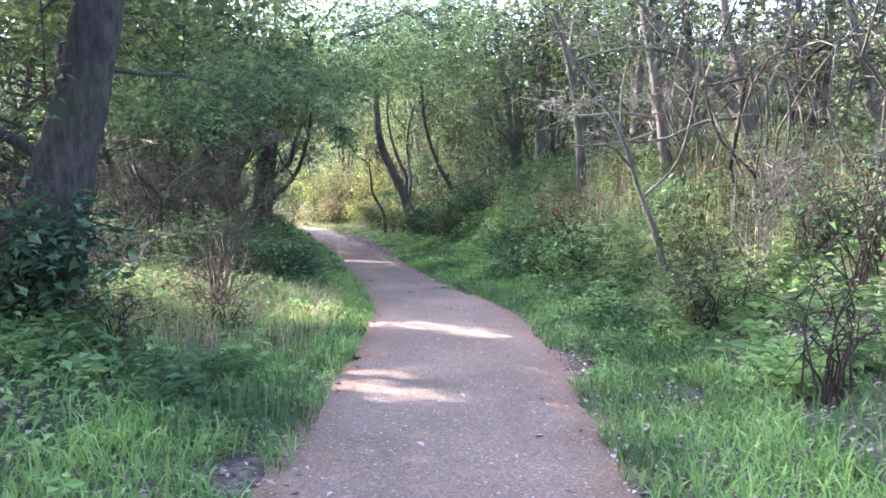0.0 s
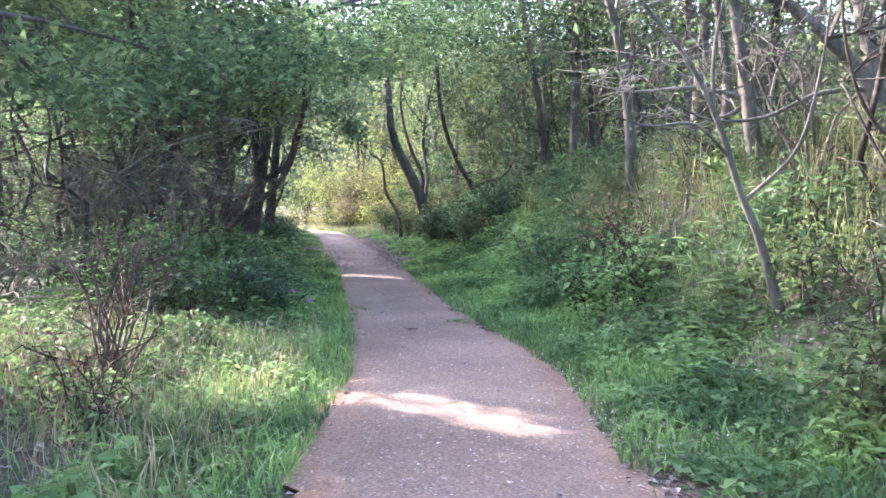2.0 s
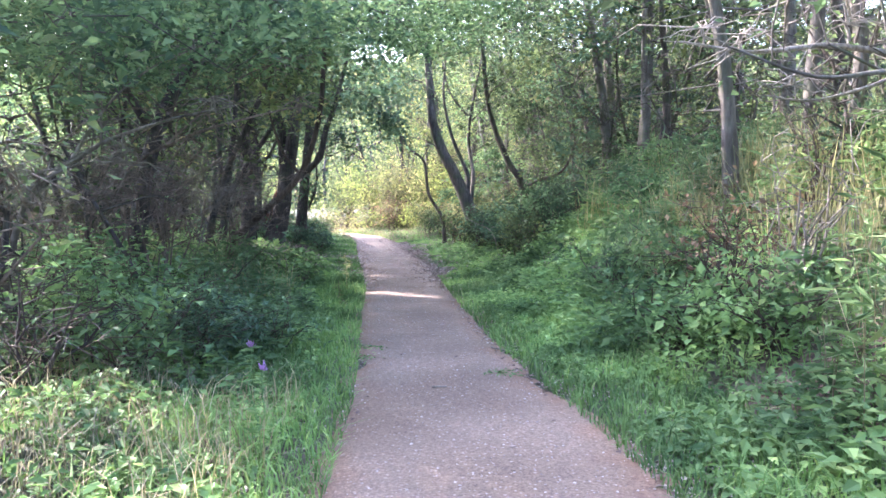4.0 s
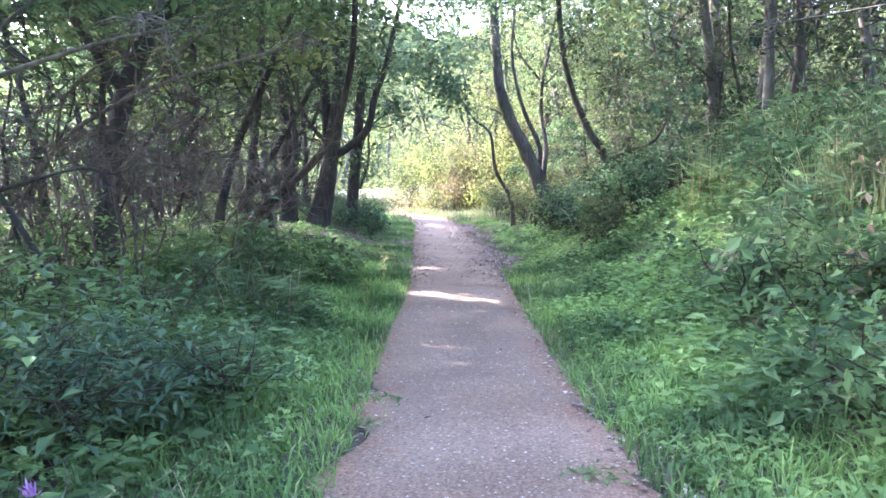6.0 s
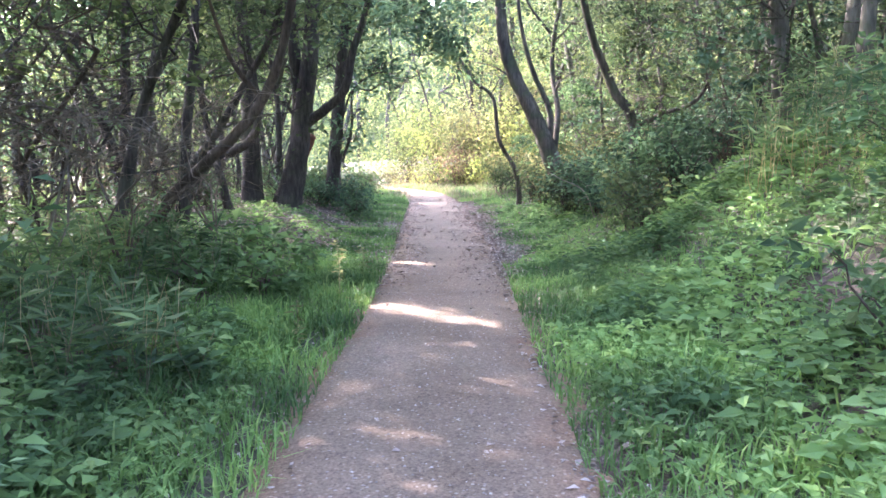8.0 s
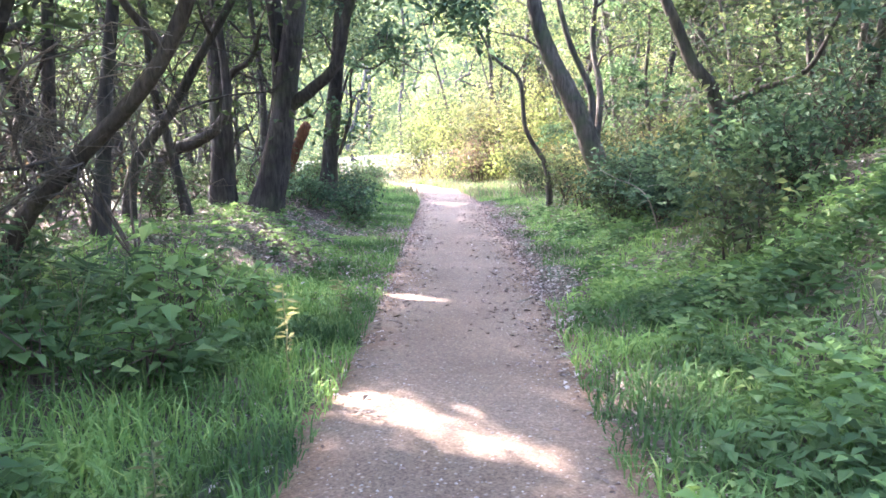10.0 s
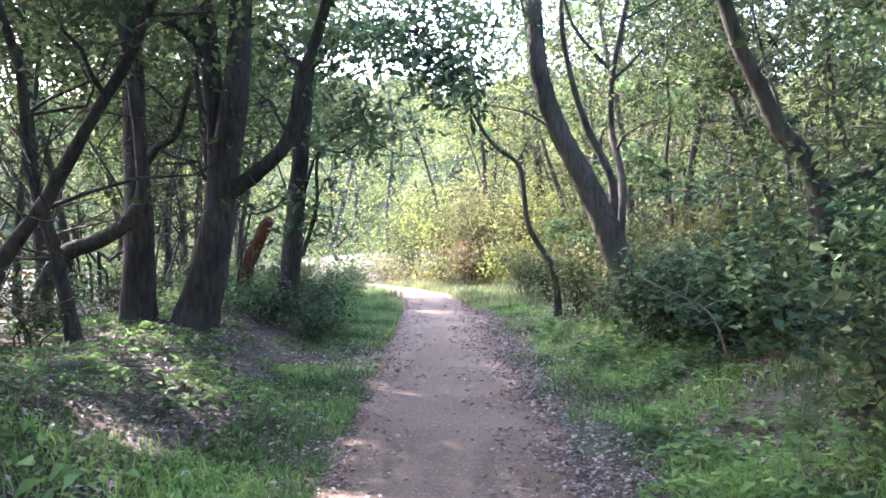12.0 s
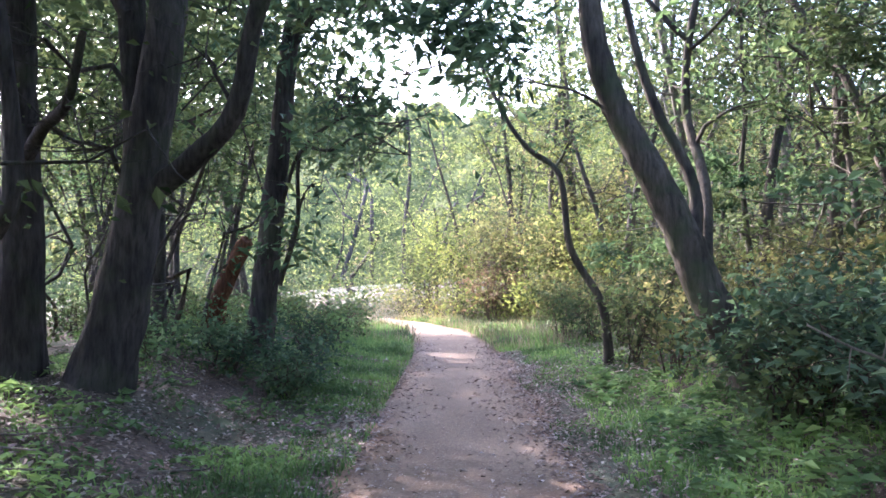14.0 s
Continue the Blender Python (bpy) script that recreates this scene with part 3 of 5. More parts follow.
def hero_tree(label, stems, clumps, bark_mat, leaf_mat, leaf=(0.11, 0.06), name="tree", twigs=5, group="", flat=0.45):
    """A tree from its stems (line, radius below, radius above), the first one rooted in the ground, and its leaf clumps (centre, reach, count)."""
    bx, by = stems[0][0][0][:2]
    bz = float(lay(bx, by)) - 0.1
    base = np.array([bx, by, bz])
    ob = thing(name, bx, by, bz, label, "tree", group)
    nodes, lines = [], []
    for k, (pts, r0, r1) in enumerate(stems):
        pts = [np.array(p, float) for p in pts]
        if k == 0:
            pts = [np.array([bx, by, bz - 0.15])] + pts[1:] if pts[0][2] <= bz + 0.3 else [np.array([bx + 0.3 * (bx - pts[1][0]), by, bz - 0.15])] + pts
        c = curve_through(pts, 6)
        s = np.linspace(0, 1, len(c))
        r = r0 + (r1 - r0) * s
        if k == 0:
            r = r * (1 + 0.55 * np.exp(-s * 14))
        v, f = tube(c - base, r, 12 if r0 > 0.07 else 8, 0.16)
        part("trunk" if k == 0 else "limb", v, f, bark_mat, ob, "", True)
        nodes.append(np.column_stack([c, r]))
    allnodes = np.vstack(nodes)
    for (cx, cy, cz), reach, count in clumps:
        c = np.array([cx, cy, cz], float)
        ok = allnodes[allnodes[:, 2] < cz + 0.6]
        ok = ok if len(ok) else allnodes
        near = ok[np.argmin(np.linalg.norm(ok[:, :3] - c, axis=1) + 0.6 * np.abs(ok[:, 2] - cz + 0.5))]
        twig = []
        br = bent(near[:3], c, 0.15, 6, 0.16)
        r0 = min(near[3] * 0.6, 0.018 + 0.012 * np.linalg.norm(c - near[:3]))
        twig.append(tube(br - base, np.linspace(r0, 0.006, 6), 6))
        tips = c + rng.normal(size=(twigs, 3)) * np.array(reach) * 0.75
        for tp in tips:
            tw = bent(br[rng.integers(2, 6)], tp, 0.05, 4, 0.2)
            twig.append(tube(tw - base, np.linspace(0.008, 0.003, 4), 4))
        v, f = join(twig)
        branch = part("branch", v, f, bark_mat, ob, "", True)
        sub = np.vstack([tips, c[None]])
        p = sub[rng.integers(0, len(sub), count)] + rng.normal(size=(count, 3)) * np.array(reach) * np.array([0.5, 0.5, 0.42])
        p = p[let_sun_through(p)]
        if len(p):
            v, f = leaves(p - base, *leaf, flat)
            tagged(part("foliage", v, f, leaf_mat, branch), kind="stuff")
    return ob


# Big leaning trunk close to the path's start, with low sprays of fresh leaves
hero_tree("thick dark leaning tree trunk beside the path with low leafy sprays", [
    ([(-3.55, 6.9, 0.3), (-3.39, 6.9, 1.31), (-3.25, 6.9, 1.85), (-3.09, 6.9, 2.43), (-2.95, 6.9, 3.06), (-2.8, 6.95, 4.0), (-2.6, 7.1, 6.0)], 0.29, 0.16),
    ([(-3.3, 6.9, 1.7), (-3.7, 6.9, 1.95), (-4.1, 6.9, 2.25), (-4.3, 7.0, 3.2)], 0.06, 0.03),
    ([(-3.05, 6.9, 2.6), (-2.95, 8.0, 2.7), (-3.15, 9.6, 2.95), (-3.1, 11.5, 3.1)], 0.032, 0.012)],
    [((-2.9, 8.6, 2.35), (0.45, 0.7, 0.22), 420), ((-3.4, 9.8, 2.6), (0.6, 0.8, 0.25), 520), ((-3.0, 11.4, 2.9), (0.8, 0.9, 0.3), 700), ((-3.9, 12.5, 3.1), (0.8, 0.8, 0.35), 700),
     ((-2.6, 13.2, 3.4), (0.9, 0.9, 0.35), 700), ((-4.4, 7.2, 2.1), (0.5, 0.5, 0.4), 420), ((-2.6, 7.5, 5.2), (1.4, 1.6, 0.8), 900), ((-4.2, 9.5, 4.2), (1.3, 1.5, 0.7), 900)],
    BARK_DARK, LEAF_LIGHT, (0.10, 0.055), flat=0.6)

# Forked dark tree with a curved limb over the verge
def farther(points, k, eye=(-1.61, 18.95, 1.46)):
    """The points moved away from the eye by the factor k."""
    return [tuple(e + (v - e) * k for e, v in zip(eye, p)) for p in points]


FORK = 1.27
hero_tree("big forked dark-barked tree with a curved limb over the verge", [
    (farther([(-5.6, 25.6, 0.5), (-5.36, 25.6, 1.45), (-5.21, 25.6, 2.28), (-5.06, 25.6, 3.16), (-5.0, 25.6, 3.93), (-4.9, 25.6, 5.2), (-4.7, 25.4, 7.2)], FORK), 0.24, 0.09),
    (farther([(-5.62, 25.75, 0.45), (-5.42, 25.72, 1.5), (-5.33, 25.7, 2.4), (-5.36, 25.65, 3.33), (-5.39, 25.6, 3.96), (-5.55, 25.5, 5.2), (-5.8, 25.3, 7.0)], FORK), 0.17, 0.07),
    (farther([(-5.18, 25.6, 2.05), (-4.82, 25.55, 2.26), (-4.48, 25.5, 2.56), (-4.32, 25.45, 3.11), (-4.09, 25.4, 3.65), (-3.8, 25.2, 4.5), (-3.4, 24.8, 5.4)], FORK), 0.11, 0.04),
    (farther([(-5.34, 25.6, 3.3), (-5.6, 25.6, 3.69), (-5.95, 25.6, 3.88), (-6.3, 25.5, 4.2), (-6.9, 25.2, 4.9)], FORK), 0.08, 0.03)],
    [(farther([(-3.2, 24.6, 4.9)], FORK)[0], (0.9, 0.9, 0.4), 700), (farther([(-2.4, 24.0, 5.2)], FORK)[0], (0.9, 0.9, 0.4), 700), (farther([(-4.6, 24.2, 5.0)], FORK)[0], (1.0, 1.0, 0.5), 700), (farther([(-5.6, 24.4, 5.3)], FORK)[0], (1.0, 1.0, 0.5), 700),
     (farther([(-6.6, 25.0, 4.7)], FORK)[0], (0.9, 0.9, 0.5), 500), (farther([(-4.4, 25.5, 6.8)], FORK)[0], (1.3, 1.3, 0.7), 800), (farther([(-6.0, 25.3, 6.8)], FORK)[0], (1.3, 1.3, 0.7), 800), (farther([(-3.7, 23.2, 4.3)], FORK)[0], (0.7, 0.7, 0.35), 450), (farther([(-6.2, 25.2, 3.1)], FORK)[0], (0.6, 0.5, 0.35), 50), (farther([(-4.5, 25.3, 3.3)], FORK)[0], (0.5, 0.4, 0.4), 30), (farther([(-5.9, 25.3, 2.5)], FORK)[0], (0.5, 0.4, 0.3), 30), (farther([(-6.8, 25.4, 3.6)], FORK)[0], (0.6, 0.5, 0.4), 80), (farther([(-4.7, 25.4, 2.9)], FORK)[0], (0.4, 0.3, 0.4), 20), (farther([(-4.3, 25.2, 4.1)], FORK)[0], (0.5, 0.4, 0.4), 60)],
    BARK_DARK, LEAF_MID, (0.10, 0.055), twigs=11)

# Slender dark tree further along the same side, with drooping sprays over the path
hero_tree("slender dark tree with drooping evergreen sprays over the path", [
    ([(-6.95, 31.0, 0.5), (-6.83, 31.0, 1.14), (-6.7, 31.0, 2.34), (-6.55, 31.0, 3.62), (-6.42, 31.0, 4.72), (-6.12, 31.0, 5.8), (-5.9, 31.0, 7.4)], 0.19, 0.08),
    ([(-6.55, 31.0, 2.5), (-6.25, 30.9, 3.14), (-5.77, 30.8, 3.12), (-5.3, 30.7, 3.29), (-4.74, 30.6, 2.99)], 0.03, 0.01),
    ([(-6.6, 31.0, 1.4), (-6.3, 30.9, 2.2), (-6.2, 30.8, 3.1), (-5.6, 30.7, 3.5), (-5.0, 30.5, 3.45)], 0.04, 0.012),
    ([(-6.4, 31.0, 4.6), (-5.8, 30.7, 5.0), (-5.0, 30.2, 5.1), (-4.2, 29.7, 4.7)], 0.06, 0.02)],
    [((-4.9, 30.0, 4.7), (0.8, 0.8, 0.35), 700), ((-4.2, 29.6, 4.5), (0.7, 0.7, 0.4), 700), ((-3.7, 29.4, 4.0), (0.4, 0.5, 0.4), 420), ((-5.6, 30.2, 4.9), (0.8, 0.8, 0.4), 600),
     ((-5.4, 30.5, 3.6), (0.5, 0.6, 0.35), 260), ((-6.0, 30.4, 5.8), (1.0, 1.0, 0.6), 600), ((-4.6, 29.8, 5.6), (0.9, 0.9, 0.4), 500), ((-5.9, 31, 7.2), (1.3, 1.3, 0.7), 700),
     ((-6.3, 30.8, 1.9), (0.5, 0.5, 0.35), 200), ((-5.2, 30.6, 2.9), (0.6, 0.45, 0.45), 30), ((-5.9, 30.8, 2.6), (0.5, 0.4, 0.45), 25), ((-4.7, 30.4, 3.3), (0.6, 0.45, 0.35), 60), ((-5.6, 30.6, 3.7), (0.6, 0.5, 0.4), 60)],
    BARK_DARK, LEAF_DARK, (0.17, 0.062), flat=0.3, twigs=12)

# Tree whose fine light-green sprays arch over the path
hero_tree("dark tree with wide light-green sprays arching over the path", [
    ([(-5.3, 16.8, 0.4), (-5.2, 16.8, 1.6), (-4.9, 16.9, 2.8), (-4.4, 17.2, 3.8), (-3.6, 17.8, 4.6), (-2.6, 18.6, 5.2), (-1.4, 19.4, 5.8)], 0.13, 0.04),
    ([(-5.0, 16.9, 2.5), (-5.2, 16.2, 3.4), (-5.0, 15.4, 4.2), (-4.6, 14.4, 4.8)], 0.06, 0.02),
    ([(-4.6, 17.1, 3.4), (-4.5, 18.2, 4.0), (-4.0, 19.4, 4.6), (-3.2, 20.6, 5.2)], 0.06, 0.02)],
    [((-4.5, 16.0, 3.7), (0.9, 0.9, 0.35), 1710), ((-3.2, 17.0, 3.9), (0.9, 0.9, 0.35), 1710), ((-2.0, 18.0, 4.3), (0.9, 0.9, 0.35), 1710), ((-0.8, 19.0, 4.9), (0.9, 0.9, 0.4), 1710),
     ((-3.8, 19.0, 4.5), (0.9, 0.9, 0.4), 1710), ((-2.6, 20.5, 4.9), (0.9, 0.9, 0.4), 1710), ((-1.2, 21.0, 5.4), (0.9, 0.9, 0.4), 1520), ((-5.4, 18.0, 4.4), (1.0, 1.0, 0.4), 1520),
     ((-4.2, 14.2, 3.6), (0.9, 0.9, 0.35), 1520), ((0.2, 20.2, 5.7), (0.9, 0.9, 0.4), 1330), ((-5.6, 15.0, 3.3), (0.9, 0.9, 0.4), 1330), ((-3.0, 15.4, 4.6), (1.0, 1.0, 0.4), 1330),
     ((-1.6, 16.8, 5.2), (1.0, 1.0, 0.4), 1330), ((-0.6, 23.0, 6.2), (1.2, 1.2, 0.5), 1330), ((-2.4, 22.6, 5.8), (1.2, 1.2, 0.5), 1330),
     ((-2.5, 24.0, 6.9), (1.1, 1.1, 0.45), 1235), ((-1.0, 24.5, 7.2), (1.1, 1.1, 0.45), 1235), ((-3.6, 24.0, 6.6), (1.1, 1.1, 0.45), 1140), ((0.3, 23.5, 6.9), (1.1, 1.1, 0.45), 1140),
     ((-2.5, 24.5, 5.2), (0.9, 0.9, 0.35), 900), ((-1.4, 25.0, 5.4), (0.9, 0.9, 0.35), 800), ((-3.5, 25.6, 5.5), (0.9, 0.9, 0.35), 900), ((-2.2, 26.6, 6.0), (1.0, 1.0, 0.4), 800), ((-2.0, 22.0, 6.4), (1.0, 1.0, 0.4), 950), ((1.2, 22.2, 6.4), (1.0, 1.0, 0.4), 950), ((-4.4, 22.5, 6.2), (1.0, 1.0, 0.4), 950)],
    BARK_DARK, LEAF_LIGHT, (0.10, 0.05), flat=0.65, twigs=12)

# Trees deeper in the wood on the same side
hero_tree("tall dark straight trunk standing in the wood", [
    ([(-7.28, 27.2, 0.6), (-7.27, 27.2, 1.99), (-7.3, 27.2, 2.99), (-7.33, 27.2, 4.12), (-7.4, 27.2, 5.4), (-7.5, 27.2, 7.5)], 0.19, 0.08),
    ([(-7.3, 27.2, 2.4), (-6.9, 27.0, 2.75), (-6.5, 26.8, 2.9), (-6.2, 26.6, 3.4)], 0.07, 0.03)],
    [((-7.4, 27, 6.5), (1.5, 1.5, 0.9), 900), ((-6.4, 26.6, 4.6), (0.9, 0.9, 0.5), 350), ((-8.4, 27, 5.2), (1, 1, 0.6), 450)], BARK_DARK, LEAF_MID, (0.11, 0.06))
hero_tree("crooked dark tree with a sideways bent limb", [
    ([(-8.25, 26.6, 0.6), (-8.18, 26.6, 1.0), (-7.88, 26.6, 1.47), (-7.38, 26.6, 1.65), (-6.96, 26.6, 1.92), (-6.82, 26.6, 2.4), (-6.9, 26.5, 3.6), (-7.1, 26.4, 5.0)], 0.13, 0.05)],
    [((-7.0, 26.3, 4.6), (0.9, 0.9, 0.5), 400), ((-7.6, 26.2, 5.6), (1, 1, 0.6), 400)], BARK_DARK, LEAF_MID, (0.10, 0.055))
hero_tree("bowed grey-brown trunk close to the verge", [
    ([(-5.3, 19.9, 0.5), (-4.95, 19.85, 0.95), (-4.45, 19.82, 1.4), (-3.95, 19.8, 1.82), (-3.65, 19.8, 2.2), (-3.45, 19.8, 2.7), (-3.3, 19.8, 3.4), (-3.2, 19.8, 4.8)], 0.07, 0.04),
    ([(-3.72, 19.8, 2.1), (-4.0, 19.7, 2.5), (-4.2, 19.6, 3.2)], 0.035, 0.015)],
    [((-3.3, 19.8, 4.4), (0.8, 0.8, 0.4), 500), ((-4.2, 19.6, 4.0), (0.8, 0.8, 0.4), 500), ((-2.6, 20.2, 4.9), (0.8, 0.8, 0.4), 500)], BARK_BROWN, LEAF_LIGHT, (0.10, 0.055))
for pts, r0 in (([(-6.25, 22.5, 0.5), (-6.09, 22.5, 1.88), (-5.91, 22.5, 3.01), (-5.8, 22.5, 4.2), (-5.7, 22.5, 6.2)], 0.085),
                ([(-8.45, 24.5, 0.5), (-8.32, 24.5, 2.4), (-8.2, 24.5, 4.2), (-8.1, 24.5, 6.8)], 0.11),
                ([(-7.6, 25.0, 0.5), (-7.45, 25.0, 1.25), (-6.85, 25.0, 2.02), (-6.37, 25.0, 2.73), (-5.79, 25.0, 3.6), (-5.3, 24.8, 4.8)], 0.09)):
    tx, ty, tz = pts[-1]
    hero_tree("dark slender trunk in the shady wood", [(pts, r0, r0 * 0.45)],
              [((tx, ty - 0.4, tz - 0.6), (1.2, 1.2, 0.6), 600), ((tx + 0.8, ty - 1.0, tz - 1.1), (0.9, 0.9, 0.45), 450), ((tx - 0.8, ty - 0.8, tz - 1.3), (0.9, 0.9, 0.4), 400)],
              BARK_DARK, LEAF_MID, (0.10, 0.055), group="wood beside the path")

hero_tree("small dark tree with long bare twigs reaching over the verge", [
    ([(-5.4, 15.2, 0.4), (-5.2, 15.4, 1.3), (-4.8, 15.6, 2.0), (-4.1, 15.9, 2.45), (-3.3, 16.1, 2.7), (-2.6, 16.2, 2.85)], 0.034, 0.008),
    ([(-4.9, 15.55, 1.85), (-4.6, 15.3, 2.3), (-4.0, 15.0, 2.55), (-3.3, 14.8, 2.6)], 0.016, 0.005),
    ([(-4.4, 15.8, 2.3), (-4.0, 16.2, 2.8), (-3.6, 16.6, 3.3), (-3.0, 16.9, 3.6)], 0.016, 0.005)],
    [((-2.7, 16.2, 2.75), (0.35, 0.35, 0.12), 70), ((-3.4, 14.9, 2.55), (0.5, 0.5, 0.2), 40), ((-3.2, 16.8, 3.4), (0.5, 0.5, 0.25), 60), ((-4.2, 15.6, 2.7), (0.6, 0.5, 0.25), 40), ((-4.6, 15.0, 2.2), (0.5, 0.5, 0.25), 40)],
    TWIG, LEAF_YELLOW, (0.08, 0.045), twigs=16, flat=0.7)
hero_tree("half-dead grey tree with long bare forking twigs at the wood's edge", [
    ([(-4.9, 13.2, 0.4), (-4.7, 13.3, 1.5), (-4.1, 13.5, 2.1), (-3.4, 13.7, 2.4), (-2.7, 13.8, 2.55)], 0.036, 0.008),
    ([(-4.75, 13.3, 1.3), (-4.4, 13.0, 1.7), (-3.8, 12.9, 1.95), (-3.2, 12.9, 1.9)], 0.018, 0.005),
    ([(-4.3, 13.45, 1.95), (-4.1, 13.9, 2.6), (-3.7, 14.3, 3.1), (-3.1, 14.6, 3.4)], 0.018, 0.005)],
    [((-2.9, 13.8, 2.5), (0.45, 0.4, 0.16), 14), ((-3.4, 12.9, 1.95), (0.45, 0.4, 0.18), 12), ((-3.4, 14.5, 3.2), (0.5, 0.5, 0.25), 30), ((-3.9, 13.4, 2.3), (0.5, 0.5, 0.25), 14), ((-4.3, 13.0, 1.7), (0.45, 0.45, 0.22), 14)],
    BARK_GREY, LEAF_MID, (0.075, 0.04), twigs=16, flat=0.7)
hero_tree("grey thorny tree with bare forked branches over the bank", [
    ([(4.5, 14.2, 1.4), (4.35, 14.1, 2.2), (3.9, 14.0, 2.8), (3.2, 14.0, 3.0), (2.4, 13.9, 2.95), (1.7, 13.8, 3.05)], 0.06, 0.01),
    ([(3.9, 14.0, 2.8), (3.5, 13.8, 2.6), (2.9, 13.7, 2.45), (2.4, 13.6, 2.5)], 0.025, 0.006),
    ([(4.2, 14.1, 2.4), (4.2, 13.9, 3.1), (4.5, 13.8, 3.9)], 0.035, 0.01)],
    [((1.9, 13.8, 3.1), (0.5, 0.4, 0.2), 12), ((2.7, 13.7, 2.6), (0.5, 0.4, 0.25), 14), ((3.3, 14.0, 3.2), (0.5, 0.4, 0.3), 20), ((4.4, 13.9, 3.7), (0.6, 0.5, 0.3), 60), ((2.3, 13.9, 3.0), (0.5, 0.4, 0.25), 10)],
    DEAD_WOOD, LEAF_LIGHT, (0.075, 0.04), twigs=16)

# Leaning tree across the path, and the thin crooked stem before it
hero_tree("leaning grey-brown tree curving up over the path", [
    ([(-0.95, 30.0, 0.6), (-1.31, 30.0, 1.27), (-1.53, 30.0, 1.86), (-1.8, 30.0, 2.47), (-2.08, 30.0, 3.03), (-2.31, 30.0, 3.6), (-2.45, 30.0, 4.3), (-2.5, 30.0, 5.2), (-2.6, 29.9, 7.0)], 0.23, 0.10),
    ([(-1.42, 30.05, 1.7), (-1.40, 30.2, 2.43), (-1.75, 30.3, 3.26), (-1.95, 30.3, 3.91), (-2.11, 30.3, 4.9), (-2.0, 30.2, 6.2)], 0.075, 0.03),
    ([(-1.30, 30.1, 1.6), (-1.25, 30.6, 2.51), (-1.4, 31.0, 3.38), (-1.35, 31.0, 4.26), (-1.15, 31.0, 5.2), (-0.9, 31, 6.4)], 0.07, 0.03),
    ([(-1.36, 31.0, 4.25), (-1.6, 31.0, 4.5), (-2.0, 31.0, 5.1), (-2.2, 31, 6)], 0.04, 0.02),
    ([(-2.1, 30.0, 3.1), (-2.6, 29.9, 3.45), (-3.2, 29.8, 3.6)], 0.025, 0.008)],
    [((-2.9, 29.6, 6.2), (0.9, 0.9, 0.5), 420), ((-2.0, 30.2, 6.8), (1.1, 1.1, 0.6), 500), ((-0.7, 30.6, 6.2), (1.0, 1.0, 0.6), 600), ((-0.4, 30.4, 4.6), (0.9, 0.9, 0.5), 500),
     ((0.3, 30.2, 5.4), (1, 1, 0.6), 500), ((-0.6, 30.6, 3.4), (0.6, 0.6, 0.4), 350), ((-3.1, 29.8, 5.2), (0.6, 0.6, 0.3), 250)],
    BARK_MID, LEAF_MID, (0.085, 0.05))
hero_tree("thin crooked sapling bending over the path", [
    ([(-2.40, 33.3, 0.2), (-2.5, 33.3, 1.05), (-2.95, 33.3, 1.9), (-3.1, 33.3, 3.01), (-3.6, 33.3, 3.47), (-3.99, 33.3, 4.1), (-4.4, 33.3, 5.1)], 0.066, 0.025)],
    [((-4.0, 33.2, 4.6), (0.5, 0.5, 0.3), 180), ((-2.8, 33.4, 3.6), (0.5, 0.5, 0.35), 200), ((-4.4, 33.2, 5.2), (0.6, 0.6, 0.35), 200)], BARK_MID, LEAF_LIGHT, (0.08, 0.045))
hero_tree("curved grey trunk rising from dark shrubs", [
    ([(0.45, 25.3, 0.6), (0.30, 25.3, 1.3), (0.25, 25.3, 1.85), (0.15, 25.3, 2.18), (-0.05, 25.3, 2.45), (-0.22, 25.3, 2.85), (-0.4, 25.3, 3.3), (-0.6, 25.3, 4.2), (-0.7, 25.3, 5.6)], 0.10, 0.05),
    ([(0.25, 25.3, 1.9), (0.7, 25.2, 2.1), (1.2, 25.1, 2.3), (1.5, 25, 2.9)], 0.05, 0.02)],
    [((-0.2, 25.0, 4.4), (0.8, 0.8, 0.5), 450), ((0.8, 24.9, 3.6), (0.8, 0.8, 0.5), 500), ((-0.9, 25.2, 5.4), (0.8, 0.8, 0.5), 350), ((1.4, 25, 3.0), (0.6, 0.6, 0.35), 350), ((0.6, 24.4, 2.2), (0.5, 0.5, 0.25), 300)],
    BARK_MID, LEAF_MID, (0.085, 0.05))

